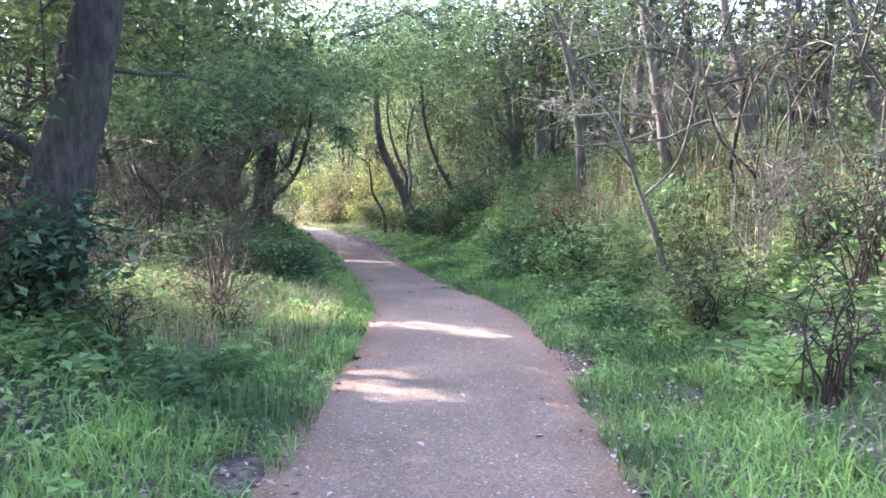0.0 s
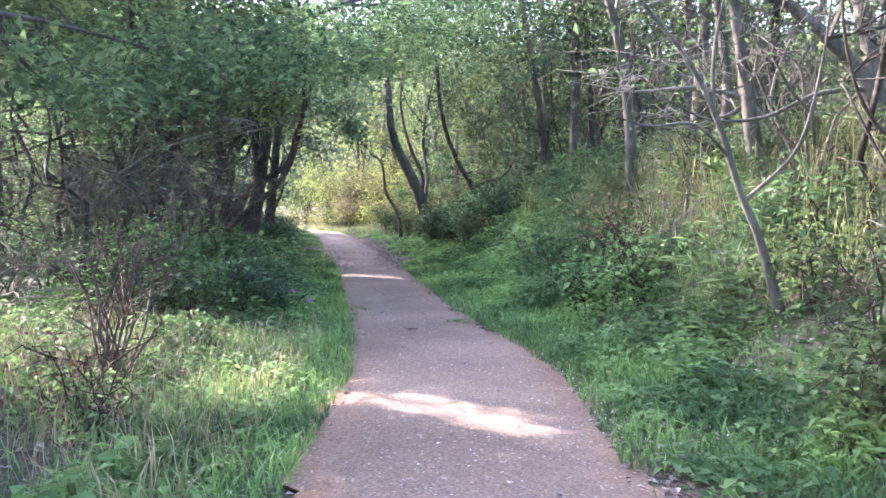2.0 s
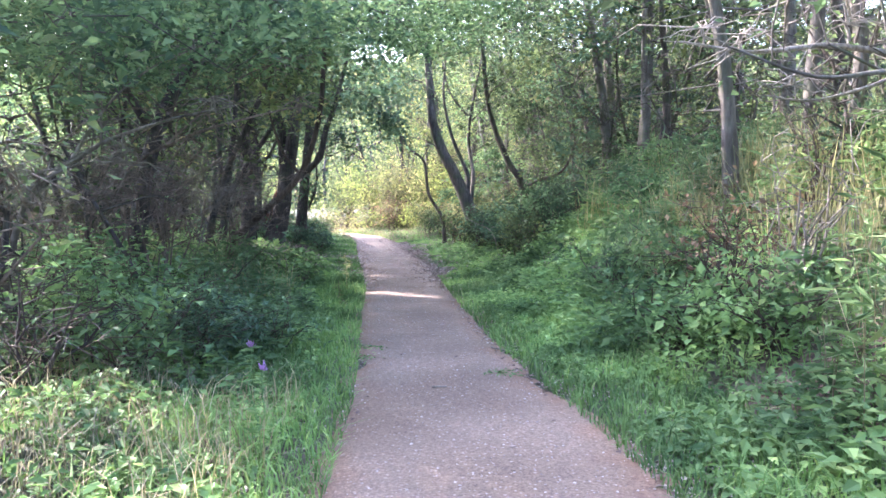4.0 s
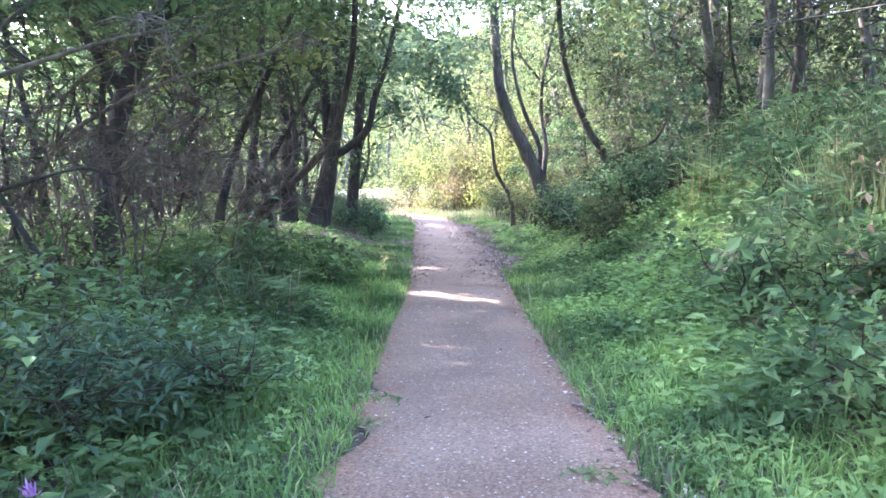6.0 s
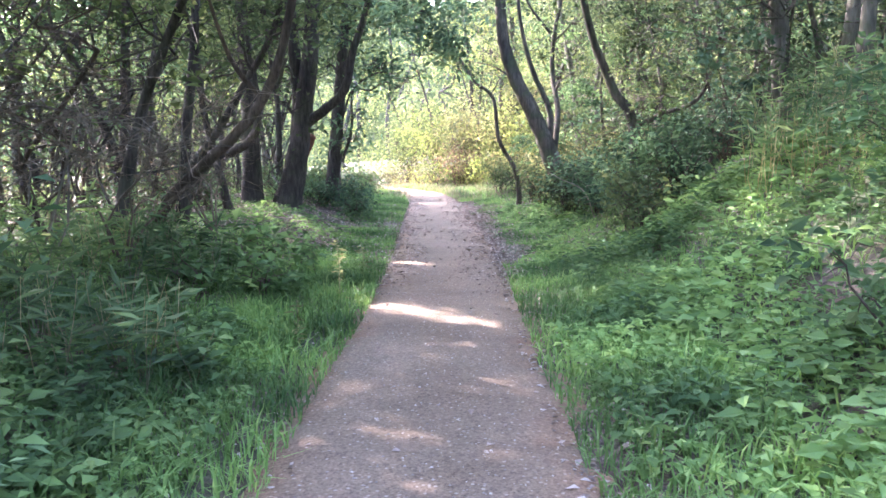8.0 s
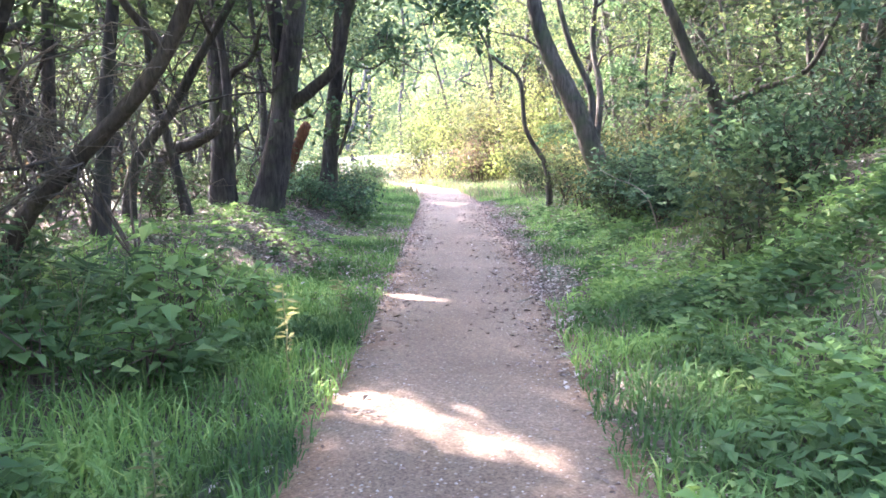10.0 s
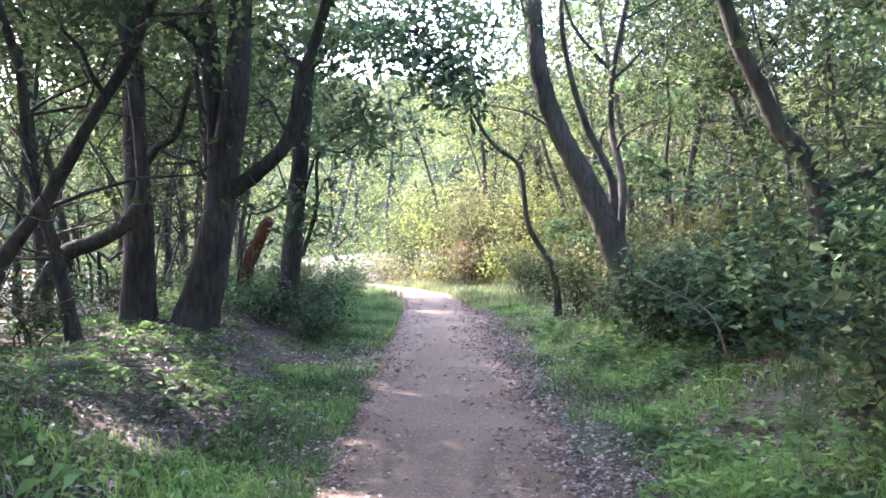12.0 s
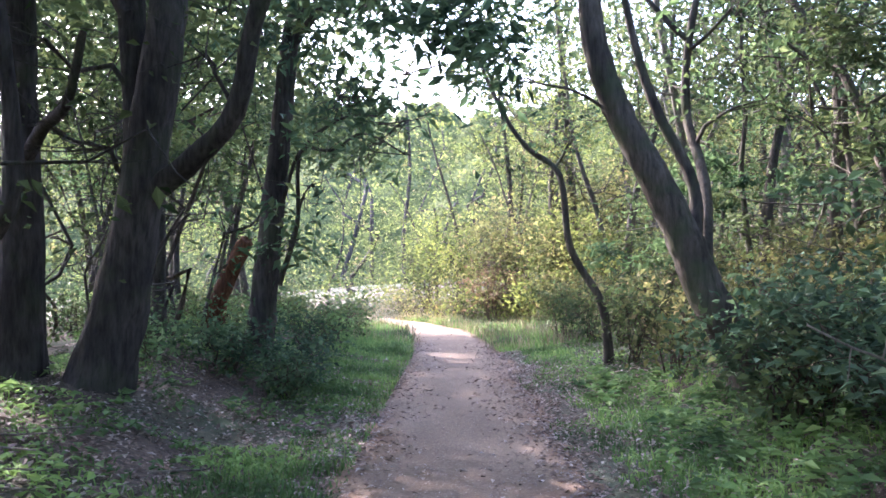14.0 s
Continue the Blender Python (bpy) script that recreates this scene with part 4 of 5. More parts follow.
# Pale, mostly bare leaning trees on the bank near the start
hero_tree("pale grey leaning tree with bare forking branches", [
    ([(4.85, 12.0, 0.6), (4.7, 12.0, 1.62), (4.61, 12.0, 2.29), (4.4, 12.0, 2.82), (4.0, 12.0, 3.28), (3.53, 12.0, 3.68), (2.99, 12.0, 4.34), (2.5, 11.9, 5.2)], 0.115, 0.04),
    ([(4.6, 12.0, 2.5), (4.45, 12.05, 3.41), (4.24, 12.1, 4.3), (4.1, 12.1, 5.6)], 0.09, 0.04),
    ([(4.62, 12.0, 2.6), (4.9, 11.9, 3.2), (5.2, 11.9, 4.1), (5.3, 11.9, 5.2)], 0.07, 0.03),
    ([(3.6, 12.0, 3.6), (3.0, 11.8, 3.7), (2.3, 11.6, 3.6), (1.7, 11.5, 3.4)], 0.03, 0.008),
    ([(4.5, 12, 2.7), (3.8, 11.7, 2.6), (3.2, 11.5, 2.35), (2.6, 11.3, 2.3), (2.1, 11.2, 2.5)], 0.03, 0.008)],
    [((2.2, 11.8, 3.9), (0.6, 0.5, 0.35), 60), ((3.0, 12, 5.2), (0.9, 0.9, 0.5), 200), ((4.6, 12, 5.6), (1, 1, 0.6), 350), ((2.0, 11.3, 2.9), (0.5, 0.4, 0.3), 30), ((3.4, 11.6, 4.2), (0.6, 0.5, 0.4), 50)],
    BARK_GREY, LEAF_LIGHT, (0.08, 0.045), twigs=14)
hero_tree("thin grey leaning sapling with long bare twigs", [
    ([(3.0, 10.3, 0.6), (2.74, 10.3, 1.09), (2.54, 10.3, 1.59), (2.34, 10.3, 2.2), (2.06, 10.3, 2.75), (1.67, 10.3, 3.25), (1.39, 10.3, 3.8)], 0.045, 0.012),
    ([(2.45, 10.3, 1.87), (2.12, 10.2, 2.15), (1.68, 10.2, 2.15), (1.23, 10.2, 2.32)], 0.02, 0.005),
    ([(2.3, 10.3, 2.3), (2.3, 10.25, 2.9), (2.45, 10.2, 3.6)], 0.022, 0.008),
    ([(2.6, 10.3, 1.5), (3.0, 10.2, 1.95), (3.2, 10.2, 2.7), (3.3, 10.2, 3.6)], 0.02, 0.008)],
    [((1.6, 10.2, 2.7), (0.5, 0.4, 0.3), 25), ((1.4, 10.2, 3.5), (0.5, 0.4, 0.3), 40), ((2.4, 10.2, 3.6), (0.5, 0.4, 0.3), 60), ((3.2, 10.2, 3.4), (0.5, 0.4, 0.3), 70)],
    BARK_GREY, LEAF_LIGHT, (0.075, 0.04), twigs=14)
hero_tree("small dark bare-stemmed sapling on the bank", [
    ([(3.98, 9.95, 0.6), (3.93, 9.95, 1.25), (3.9, 9.95, 1.75), (3.45, 9.9, 2.2), (3.25, 9.9, 2.8), (3.2, 9.9, 3.6)], 0.024, 0.01),
    ([(3.9, 9.95, 1.7), (3.95, 9.9, 2.4), (3.8, 9.9, 3.1), (3.85, 9.9, 3.9)], 0.017, 0.008)],
    [((3.3, 9.9, 3.4), (0.5, 0.5, 0.3), 60), ((3.7, 9.9, 3.6), (0.5, 0.5, 0.3), 60)], BARK_BROWN, LEAF_MID, (0.08, 0.045), twigs=8)
for pts, r0 in (([(2.63, 22.6, 1.8), (2.67, 22.6, 2.3), (2.76, 22.6, 3.55), (2.83, 22.6, 5.06), (2.9, 22.6, 7.5)], 0.14),
                ([(2.15, 23.5, 1.6), (2.1, 23.5, 2.1), (1.99, 23.5, 3.7), (1.73, 23.5, 5.34), (1.4, 23.5, 7.2)], 0.13),
                ([(2.5, 21.6, 1.7), (2.58, 21.6, 2.83), (2.57, 21.6, 3.92), (2.6, 21.6, 6.5)], 0.10),
                ([(2.32, 24.4, 1.6), (2.24, 24.4, 3.78), (2.18, 24.4, 4.8), (2.1, 24.4, 6.8)], 0.13),
                ([(4.9, 20.7, 1.9), (4.95, 20.7, 5.0), (4.7, 20.7, 8.0)], 0.13),
                ([(4.0, 16.2, 1.8), (4.3, 16.1, 3.2), (4.1, 16.1, 5.0), (4.4, 16, 7.0)], 0.10)):
    tx, ty, tz = pts[-1]
    hero_tree("grey upright tree trunk on the grassy bank", [(pts, r0, r0 * 0.5)],
              [((tx, ty, tz - 0.6), (1.2, 1.2, 0.7), 520), ((tx - 0.9, ty - 0.4, tz - 1.6), (0.8, 0.8, 0.5), 260), ((tx + 0.8, ty, tz - 1.4), (0.8, 0.8, 0.5), 320), ((tx + 0.3, ty - 0.5, tz - 2.6), (0.7, 0.7, 0.4), 160)],
              BARK_GREY, LEAF_MID, (0.085, 0.05), group="trees on the bank", twigs=8)


# ---- the wood all round ----
def tree_pattern(height, spread, low, twisty):
    """Stem pieces and leaf anchors of one woodland tree, standing at the origin."""
    line = [np.array([0, 0, -0.2])]
    drift = rng.normal(size=2) * 0.05
    for k in range(1, 8):
        drift = drift + rng.normal(size=2) * twisty
        line.append(np.array([*(line[-1][:2] + drift * height / 7), height * k / 7]))
    line = curve_through(line, 2)
    s = np.linspace(0, 1, len(line))
    stems = [tube(line, (1 - 0.75 * s) * (1 + 0.5 * np.exp(-s * 12)) * 0.011 * height, 7, 0.12)]
    anchors = []
    for k in range(13):
        u = low + (1 - low) * (k + rng.random()) / 13
        at = line[int(u * (len(line) - 1))]
        th = rng.random() * 6.28
        ln = spread * (0.5 + 0.7 * rng.random()) * (1.15 - 0.6 * u)
        end = at + np.array([np.cos(th) * ln, np.sin(th) * ln, ln * (0.25 + 0.5 * rng.random())])
        b = bent(at, end, -0.05 * ln, 5, 0.2)
        stems.append(tube(b, np.linspace(0.0045 * height * (1.1 - u), 0.006, 5), 4))
        for _ in range(3):
            st = b[rng.integers(2, 5)]
            tip = st + rng.normal(size=3) * np.array([0.4, 0.4, 0.25]) * spread * 0.55
            stems.append(tube(bent(st, tip, 0.0, 3, 0.2), [0.008, 0.006, 0.003], 3))
            anchors.append(tip)
        anchors.append(end)
    for k in range(9):
        at = line[int((0.06 + low * rng.random()) * (len(line) - 1)) + 1]
        th, ln = rng.random() * 6.28, 0.5 + 0.9 * rng.random()
        b = bent(at, at + np.array([np.cos(th) * ln, np.sin(th) * ln, ln * (0.5 * rng.random() - 0.05)]), 0.0, 5, 0.3)
        stems.append(tube(b, np.linspace(0.014, 0.004, 5), 4))
        for q in (2, 3):
            stems.append(tube(bent(b[q], b[q] + rng.normal(size=3) * 0.28, 0, 3, 0.3), [0.006, 0.005, 0.002], 3))
    v, f = join(stems)
    return v, f, np.array(anchors)


PATTERNS = [tree_pattern(h, sp, low, tw) for h, sp, low, tw in ((7.5, 1.7, 0.32, 0.08), (8.5, 1.9, 0.38, 0.06), (6.5, 1.6, 0.25, 0.12), (9.0, 2.0, 0.42, 0.05), (7.0, 1.8, 0.30, 0.14), (8.0, 1.7, 0.35, 0.09), (5.5, 1.5, 0.22, 0.16), (6.0, 1.7, 0.14, 0.12), (5.4, 1.8, 0.10, 0.14))]


def wood_tree(x, y, k, size, count, leaf, bark_mat, leaf_mat, label, group, reach=0.26):
    v, f, anchors = PATTERNS[k]
    th = rng.random() * 6.28
    m = np.array([[math.cos(th), -math.sin(th), 0], [math.sin(th), math.cos(th), 0], [0, 0, 1]]) * size
    base = np.array([x, y, float(lay(x, y)) - 0.05])
    ob = thing("tree", *base, label, "tree", group)
    part("trunk", v @ m.T, f, bark_mat, ob, "", True)
    a = anchors @ m.T
    a = a[rng.random(len(a)) < 0.72]
    p = sprays(a, count // len(a), np.array([reach, reach, 0.38 * reach]) * size)
    p = p[let_sun_through(p + base)]
    cv, cf = leaves(p, leaf, leaf * 0.55, 0.45)
    part("crown", cv, cf, leaf_mat, ob)


def plant_wood():
    """The nearest trees as things of their own, the far ones joined into one mass."""
    taken = [(-3.4, 6.9), (-6.6, 27.4), (-6.9, 31), (-7.3, 27.2), (-1, 30), (4.8, 12), (3, 10.3), (2.6, 22.6), (2.1, 23.5), (-2.4, 33.3), (0.4, 25.3), (-5.3, 16.8)]
    spots = []
    tries = 0
    while tries < 16000 and len(spots) < 620:
        tries += 1
        x, y = -34 + 56 * rng.random(), -9 + 88 * rng.random()
        dl, dr = float(left_edge(y)) - x, x - float(right_edge(y))
        if y > 48:
            dl, dr = (6.0, -1.0) if x < -16 else (-1.0, 6.0)
            if x < -9 and y < 48 + (-9 - x) * 0.35 + 3:
                continue
        left = dl > 0
        d = max(dl, dr)
        if d < (2.9 if left else 3.3) or d > 26 or (y > 33 and left and d < 3.6) or (y < 0 and d < 3.0):
            continue
        gap = 1.1 + 0.03 * d
        if any((x - a) ** 2 + (y - b) ** 2 < gap * gap for a, b in taken):
            continue
        if (y < 8 and -2 < x < 3.3) or in_sun_strip(x, y):
            continue
        taken.append((x, y))
        spots.append((d + (0.5 * (y - 44) if y > 44 else 0) + (6 if y < 0 else 0), left, x, y))
    spots.sort()
    far_stem, far_leaf = [], {}
    for n, (d, left, x, y) in enumerate(spots):
        k, size = int(rng.integers(0, 7)), (0.75 + 0.5 * rng.random()) * (1.45 if y > 44 and abs(x + 7.3) > 2.4 else 1.0)
        u = rng.random()
        if left:
            mats = (BARK_DARK, LEAF_MID if u < 0.6 else (LEAF_DARK if u < 0.8 else LEAF_LIGHT))
            label, group = "dark-stemmed young tree in the shady wood", "wood beside the path"
        else:
            mats = (BARK_GREY if u < 0.4 else BARK_MID, LEAF_MID if u < 0.65 else (LEAF_LIGHT if u < 0.88 else LEAF_YELLOW))
            label, group = "grey-stemmed young tree on the wooded bank", "trees on the bank"
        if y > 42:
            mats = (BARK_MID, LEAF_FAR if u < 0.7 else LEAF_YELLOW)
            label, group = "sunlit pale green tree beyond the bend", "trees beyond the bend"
        if n < 150:
            wood_tree(x, y, k, size, 1200, 0.125, *mats, label, group)
            continue
        v, f, anchors = PATTERNS[k]
        base = np.array([x, y, float(lay(x, y)) - 0.05])
        b = np.array([0, 0, -0.2]), np.array([rng.normal() * 0.9, rng.normal() * 0.9, 6.5 * size])
        if (y < 44 and u < 0.75) or u < 0.1:
            thick = 0.45 + 0.9 * rng.random()
            far_stem.append(tube(curve_through(bent(*b, 0, 6, 0.16), 2) + base, np.linspace(0.09, 0.03, 11) * size * thick, 6))
        if left and d > 13 and u < 0.6 and y < 42:
            continue
        a = anchors * size * np.array([1.15, 1.15, 1.0])
        p = sprays(a[rng.permutation(len(a))[:18]], 17, (0.42, 0.42, 0.16)) + base
        far_leaf.setdefault(mats[1].name, []).append(p)
    v, f = join(far_stem)
    tagged(part("far_stems", v, f, BARK_DARK, None, "dark thin stems deep in the wood", True), category="far trees", kind="stuff")
    for mat, ps in far_leaf.items():
        p = np.vstack(ps)
        p = p[let_sun_through(p)]
        v, f = leaves(p, 0.20, 0.11, 0.45)
        tagged(part("far_crowns", v, f, bpy.data.materials[mat], None, "leafy crowns of the far trees of the wood"), category="far trees", kind="stuff")


def thicket():
    """Leafy tangle between the far stems, from the ground up."""
    for mat, side, n, y0, y1, d0, d1, top, size, label in (
            (LEAF_FAR, -1, 7000, -6, 46, 15.0, 27, 4.2, 0.2, "sunlit green scrub past the edge of the wood"),
            (LEAF_MID, -1, 7000, -6, 46, 6.0, 24, 1.7, 0.15, "dim green undergrowth deep in the wood"),
            (LEAF_BROWN, -1, 4000, 2, 30, 4.5, 16, 1.2, 0.12, "brown withered undergrowth deep in the wood"),
            (LEAF_MID, 1, 16000, -6, 50, 5.5, 24, 3.4, 0.16, "green undergrowth on the wooded bank"),
            # Flecks of backlight, given by the yellow leaf colour.
            (LEAF_YELLOW, 1, 4500, 0, 50, 7, 24, 5.0, 0.14, "yellow-green leaves coloured as backlit flecks on the wooded bank")):
        x, y, d = beside(n * 2, y0, y1, d0, d1, side)
        keep = value_noise(x, y, 1.6, 61) * 0.6 + value_noise(x, y, 0.6, 62) * 0.4 > 0.44
        x, y, d = x[keep], y[keep], d[keep]
        h = top * (0.35 + value_noise(x, y, 2.2, 63)) * rng.random(len(x)) ** 1.1
        p = np.stack([x, y, lay(x, y) + 0.05 + h], 1)
        p = p[let_sun_through(p)]
        v, f = leaves(p, size, size * 0.55, 0.45)
        tagged(part("thicket", v, f, mat, None, label), category="thicket", kind="stuff")
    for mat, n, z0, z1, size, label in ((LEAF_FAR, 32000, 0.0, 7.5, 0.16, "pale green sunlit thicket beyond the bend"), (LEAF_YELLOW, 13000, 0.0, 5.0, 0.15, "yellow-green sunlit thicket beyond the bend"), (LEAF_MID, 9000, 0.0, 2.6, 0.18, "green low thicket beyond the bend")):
        n = n // 8
        x, y = -34 + 44 * rng.random(n * 2), 47 + 24 * rng.random(n * 2) ** 1.3
        keep = (y > 49 + np.clip(-10 - x, 0, 30) * 0.3) & (value_noise(x, y, 2.2, 71) * 0.6 + value_noise(x, y, 0.8, 72) * 0.4 > 0.4)
        x, y = x[keep], y[keep]
        h = z0 + (z1 - z0) * rng.random(len(x)) ** 1.2 * (0.4 + value_noise(x, y, 3, 73))
        keep = (value_noise(x + 0.9 * h, y - 0.6 * h, 2.2, 74) > 0.42) | (h < 0.8)
        x, y, h = x[keep], y[keep], h[keep]
        p = sprays(np.stack([x, y, lay(x, y) + 0.15 + h], 1), 8, (0.42, 0.42, 0.2))
        p[:, 2] = np.maximum(p[:, 2], lay(p[:, 0], p[:, 1]) + 0.05)
        p = p[let_sun_through(p) | (rng.random(len(p)) < 0.35) | (p[:, 2] < 3.2)]
        v, f = leaves(p, size, size * 0.55, 0.4)
        tagged(part("thicket", v, f, mat, None, label), category="thicket", kind="stuff")


def high_canopy():
    """Closed leaf roof over the wood, beside and beyond the path; an unseen added piece shades its start."""
    for mat, n, x0, x1, y0, y1, z0, z1, size, gate, label in (
            (LEAF_MID, 24000, -28, -3, -6, 50, 4.8, 9.5, 0.17, 0.40, "closed leaf roof of the wood, added for shade"),
            (LEAF_MID, 40000, -1, 20, 2, 50, 4.6, 11.0, 0.17, 0.42, "leaf roof above the wooded bank"),
            # Added out of view, to darken the verges near the start.
            (LEAF_MID, 11000, -7, 8, -13, 2.4, 4.2, 8.0, 0.17, 0.25, "unseen leaf roof added to shade the start of the path"),
            (LEAF_MID, 12000, -4.3, 9, 29, 46, 7.3, 13.0, 0.17, 0.34, "high leaf roof above the leaning trees"),
            (LEAF_FAR, 20000, -24, 8, 40, 70, 5.0, 13.0, 0.18, 0.47, "high pale green leaf roof beyond the bend")):
        m = n // 24
        x, y, z = x0 + (x1 - x0) * rng.random(m), y0 + (y1 - y0) * rng.random(m), z0 + (z1 - z0) * rng.random(m) ** 1.2
        d = np.maximum(left_edge(y) - x, x - right_edge(y))
        clump = value_noise(x + 0.7 * z, y, 2.6, 81) * 0.6 + value_noise(x, y + 0.8 * z, 1.2, 82) * 0.4
        keep = (clump > gate) & ((d > 0.4) | (y > 40) | (y < 2.4) | (z > 7.5)) & ((x > left_edge(y) - 14) | (y > 42)) & ~((np.abs(x + 7.3) < 2.4) & (z > 6.5) & (y > 39))
        p = sprays(np.stack([x, y, z], 1)[keep], 24, (0.48, 0.48, 0.17))
        p = p[let_sun_through(p)]
        v, f = leaves(p, size, size * 0.55, 0.5)
        tagged(part("leaf_roof", v, f, mat, None, label), category="far trees", kind="stuff")


def shade_roof():
    """Leaf roof added to the wood on the sunny side, strewn along sun rays to keep the path in shade but for its gaps.
    """
    n = 90000
    y = -7 + 46 * rng.random(n)
    x = left_edge(y) - 2.2 + (right_edge(y) - left_edge(y) + 5.0) * rng.random(n)
    h = 4.4 + 5.6 * rng.random(n) ** 1.15
    p = np.stack([x + SUN.x / SUN.z * h, y + SUN.y / SUN.z * h, h], 1) + rng.normal(size=(n, 3)) * 0.1
    p = p[let_sun_through(p)]
    v, f = leaves(p, 0.18, 0.10, 0.5)
    tagged(part("leaf_roof", v, f, LEAF_MID, None, "closed leaf roof of the wood, added for shade"), category="far trees", kind="stuff")


def bank_shade():
    """High leaf roof added over the wood to shade the bank across the path."""
    n = 44000
    y = -9 + 49 * rng.random(n)
    x = right_edge(y) + 1.0 + 12 * rng.random(n)
    h = 5.5 + 6.5 * rng.random(n)
    p = np.stack([x + SUN.x / SUN.z * (h - 2), y + SUN.y / SUN.z * (h - 2), h], 1) + rng.normal(size=(n, 3)) * 0.15
    d = np.maximum(left_edge(p[:, 1]) - p[:, 0], p[:, 0] - right_edge(p[:, 1]))
    clump = value_noise(p[:, 0] + 0.7 * h, p[:, 1], 1.3, 84) * 0.6 + value_noise(p[:, 0], p[:, 1] + 0.8 * h, 0.5, 85) * 0.4
    p = p[((d > 0.3) | ((h > 7.5) & (p[:, 1] < 26))) & (clump > 0.3)]
    p = p[let_sun_through(p)]
    v, f = leaves(p, 0.18, 0.10, 0.5)
    tagged(part("leaf_roof", v, f, LEAF_MID, None, "high leaf roof added to shade the bank"), category="far trees", kind="stuff")


def leafy_bank():
    """Bushy trees, leaved from low down, that close the bank side."""
    for x, y, k, size, mat in ((1.6, 26.4, 8, 0.9, LEAF_DARK), (2.6, 28.2, 7, 1.0, LEAF_MID), (1.0, 29.6, 8, 0.85, LEAF_MID), (3.9, 26.0, 7, 1.05, LEAF_MID), (0.7, 32.2, 7, 0.95, LEAF_MID), (2.4, 31.6, 8, 1.1, LEAF_DARK),
                               (4.6, 29.6, 8, 1.15, LEAF_LIGHT), (-0.2, 35.0, 7, 0.95, LEAF_LIGHT), (1.8, 35.4, 8, 1.1, LEAF_MID), (4.2, 33.4, 7, 1.2, LEAF_MID), (2.6, 23.4, 8, 0.75, LEAF_DARK), (-0.9, 38.4, 8, 0.95, LEAF_MID),
                               (4.9, 23.6, 7, 1.0, LEAF_MID), (6.2, 27.6, 8, 1.1, LEAF_MID), (-1.6, 34.4, 8, 0.55, LEAF_LIGHT)):
        wood_tree(x, y, k, size, 2300, 0.105, BARK_MID, mat, "bushy green tree with low leafy branches on the bank", "leafy trees on the bank", 0.2)


bank_shade()
leafy_bank()
plant_wood()
thicket()
high_canopy()
shade_roof()


# ---- shrubs and undergrowth ----
def shrub(x, y, reach, height, count, leaf, bark_mat, leaf_mat, label, group="", stems=10, flat=0.4, name="shrub", hollow=0.3, wide=0.55):
    z = float(lay(x, y)) - 0.03
    ob = thing(name, x, y, z, label, "shrub", group)
    tips = []
    for k in range(stems):
        pieces = []
        th = rng.random() * 6.28
        end = np.array([math.cos(th), math.sin(th), 0]) * reach * (0.35 + 0.65 * rng.random()) + np.array([0, 0, height * (0.45 + 0.55 * rng.random())])
        b = bent((rng.normal() * 0.06, rng.normal() * 0.06, 0), end, 0.12 * height, 6, 0.16)
        pieces.append(tube(b, np.linspace(0.006 + 0.009 * reach, 0.003, 6), 4))
        for _ in range(4):
            st = b[rng.integers(2, 6)]
            tip = st + rng.normal(size=3) * np.array([0.3, 0.3, 0.2]) * reach
            tip[2] = max(tip[2], 0.05)
            pieces.append(tube(bent(st, tip, 0, 3, 0.2), [0.005, 0.004, 0.002], 3))
            tips.append(tip)
        tips.append(end)
        v, f = join(pieces)
        part("stem", v, f, bark_mat, ob, "", True)
    if count:
        t = np.array(tips)
        p = t[rng.integers(0, len(t), count)] + rng.normal(size=(count, 3)) * np.array([0.2, 0.2, 0.15]) * reach
        p[:, 2] = np.maximum(p[:, 2], 0.04)
        p = p[let_sun_through(p + np.array([x, y, z])) | (y > 34)]
        if len(p):
            cv, cf = leaves(p, leaf, leaf * wide, flat)
            part("foliage", cv, cf, leaf_mat, ob)
    return ob


def bamboo_clump(x, y, reach, height, count, label, group):
    """Dwarf bamboo: thin canes with long blades in fans."""
    z = float(lay(x, y)) - 0.03
    ob = thing("bamboo_grass", x, y, z, label, "bamboo grass", group)
    canes, cs, al = [], [], []
    for k in range(count):
        r, th = reach * math.sqrt(rng.random()), rng.random() * 6.28
        b0 = np.array([r * math.cos(th), r * math.sin(th), 0])
        b0[2] = float(lay(x + b0[0], y + b0[1])) - z - 0.03
        top = b0 + np.array([rng.normal() * 0.12, rng.normal() * 0.12, height * (0.55 + 0.5 * rng.random())])
        canes.append(tube(bent(b0, top, 0, 4, 0.08), [0.004, 0.004, 0.003, 0.002], 4))
        for _ in range(9):
            u = 0.45 + 0.55 * rng.random()
            a = rng.random() * 6.28
            cs.append(b0 + (top - b0) * u)
            al.append((math.cos(a), math.sin(a), 0.5))
    v, f = join(canes)
    tagged(part("canes", v, f, STRAW, ob, "", True), kind="stuff")
    v, f = leaves(np.array(cs), 0.175, 0.027, 0.25, np.array(al))
    part("foliage", v, f, BAMBOO, ob)


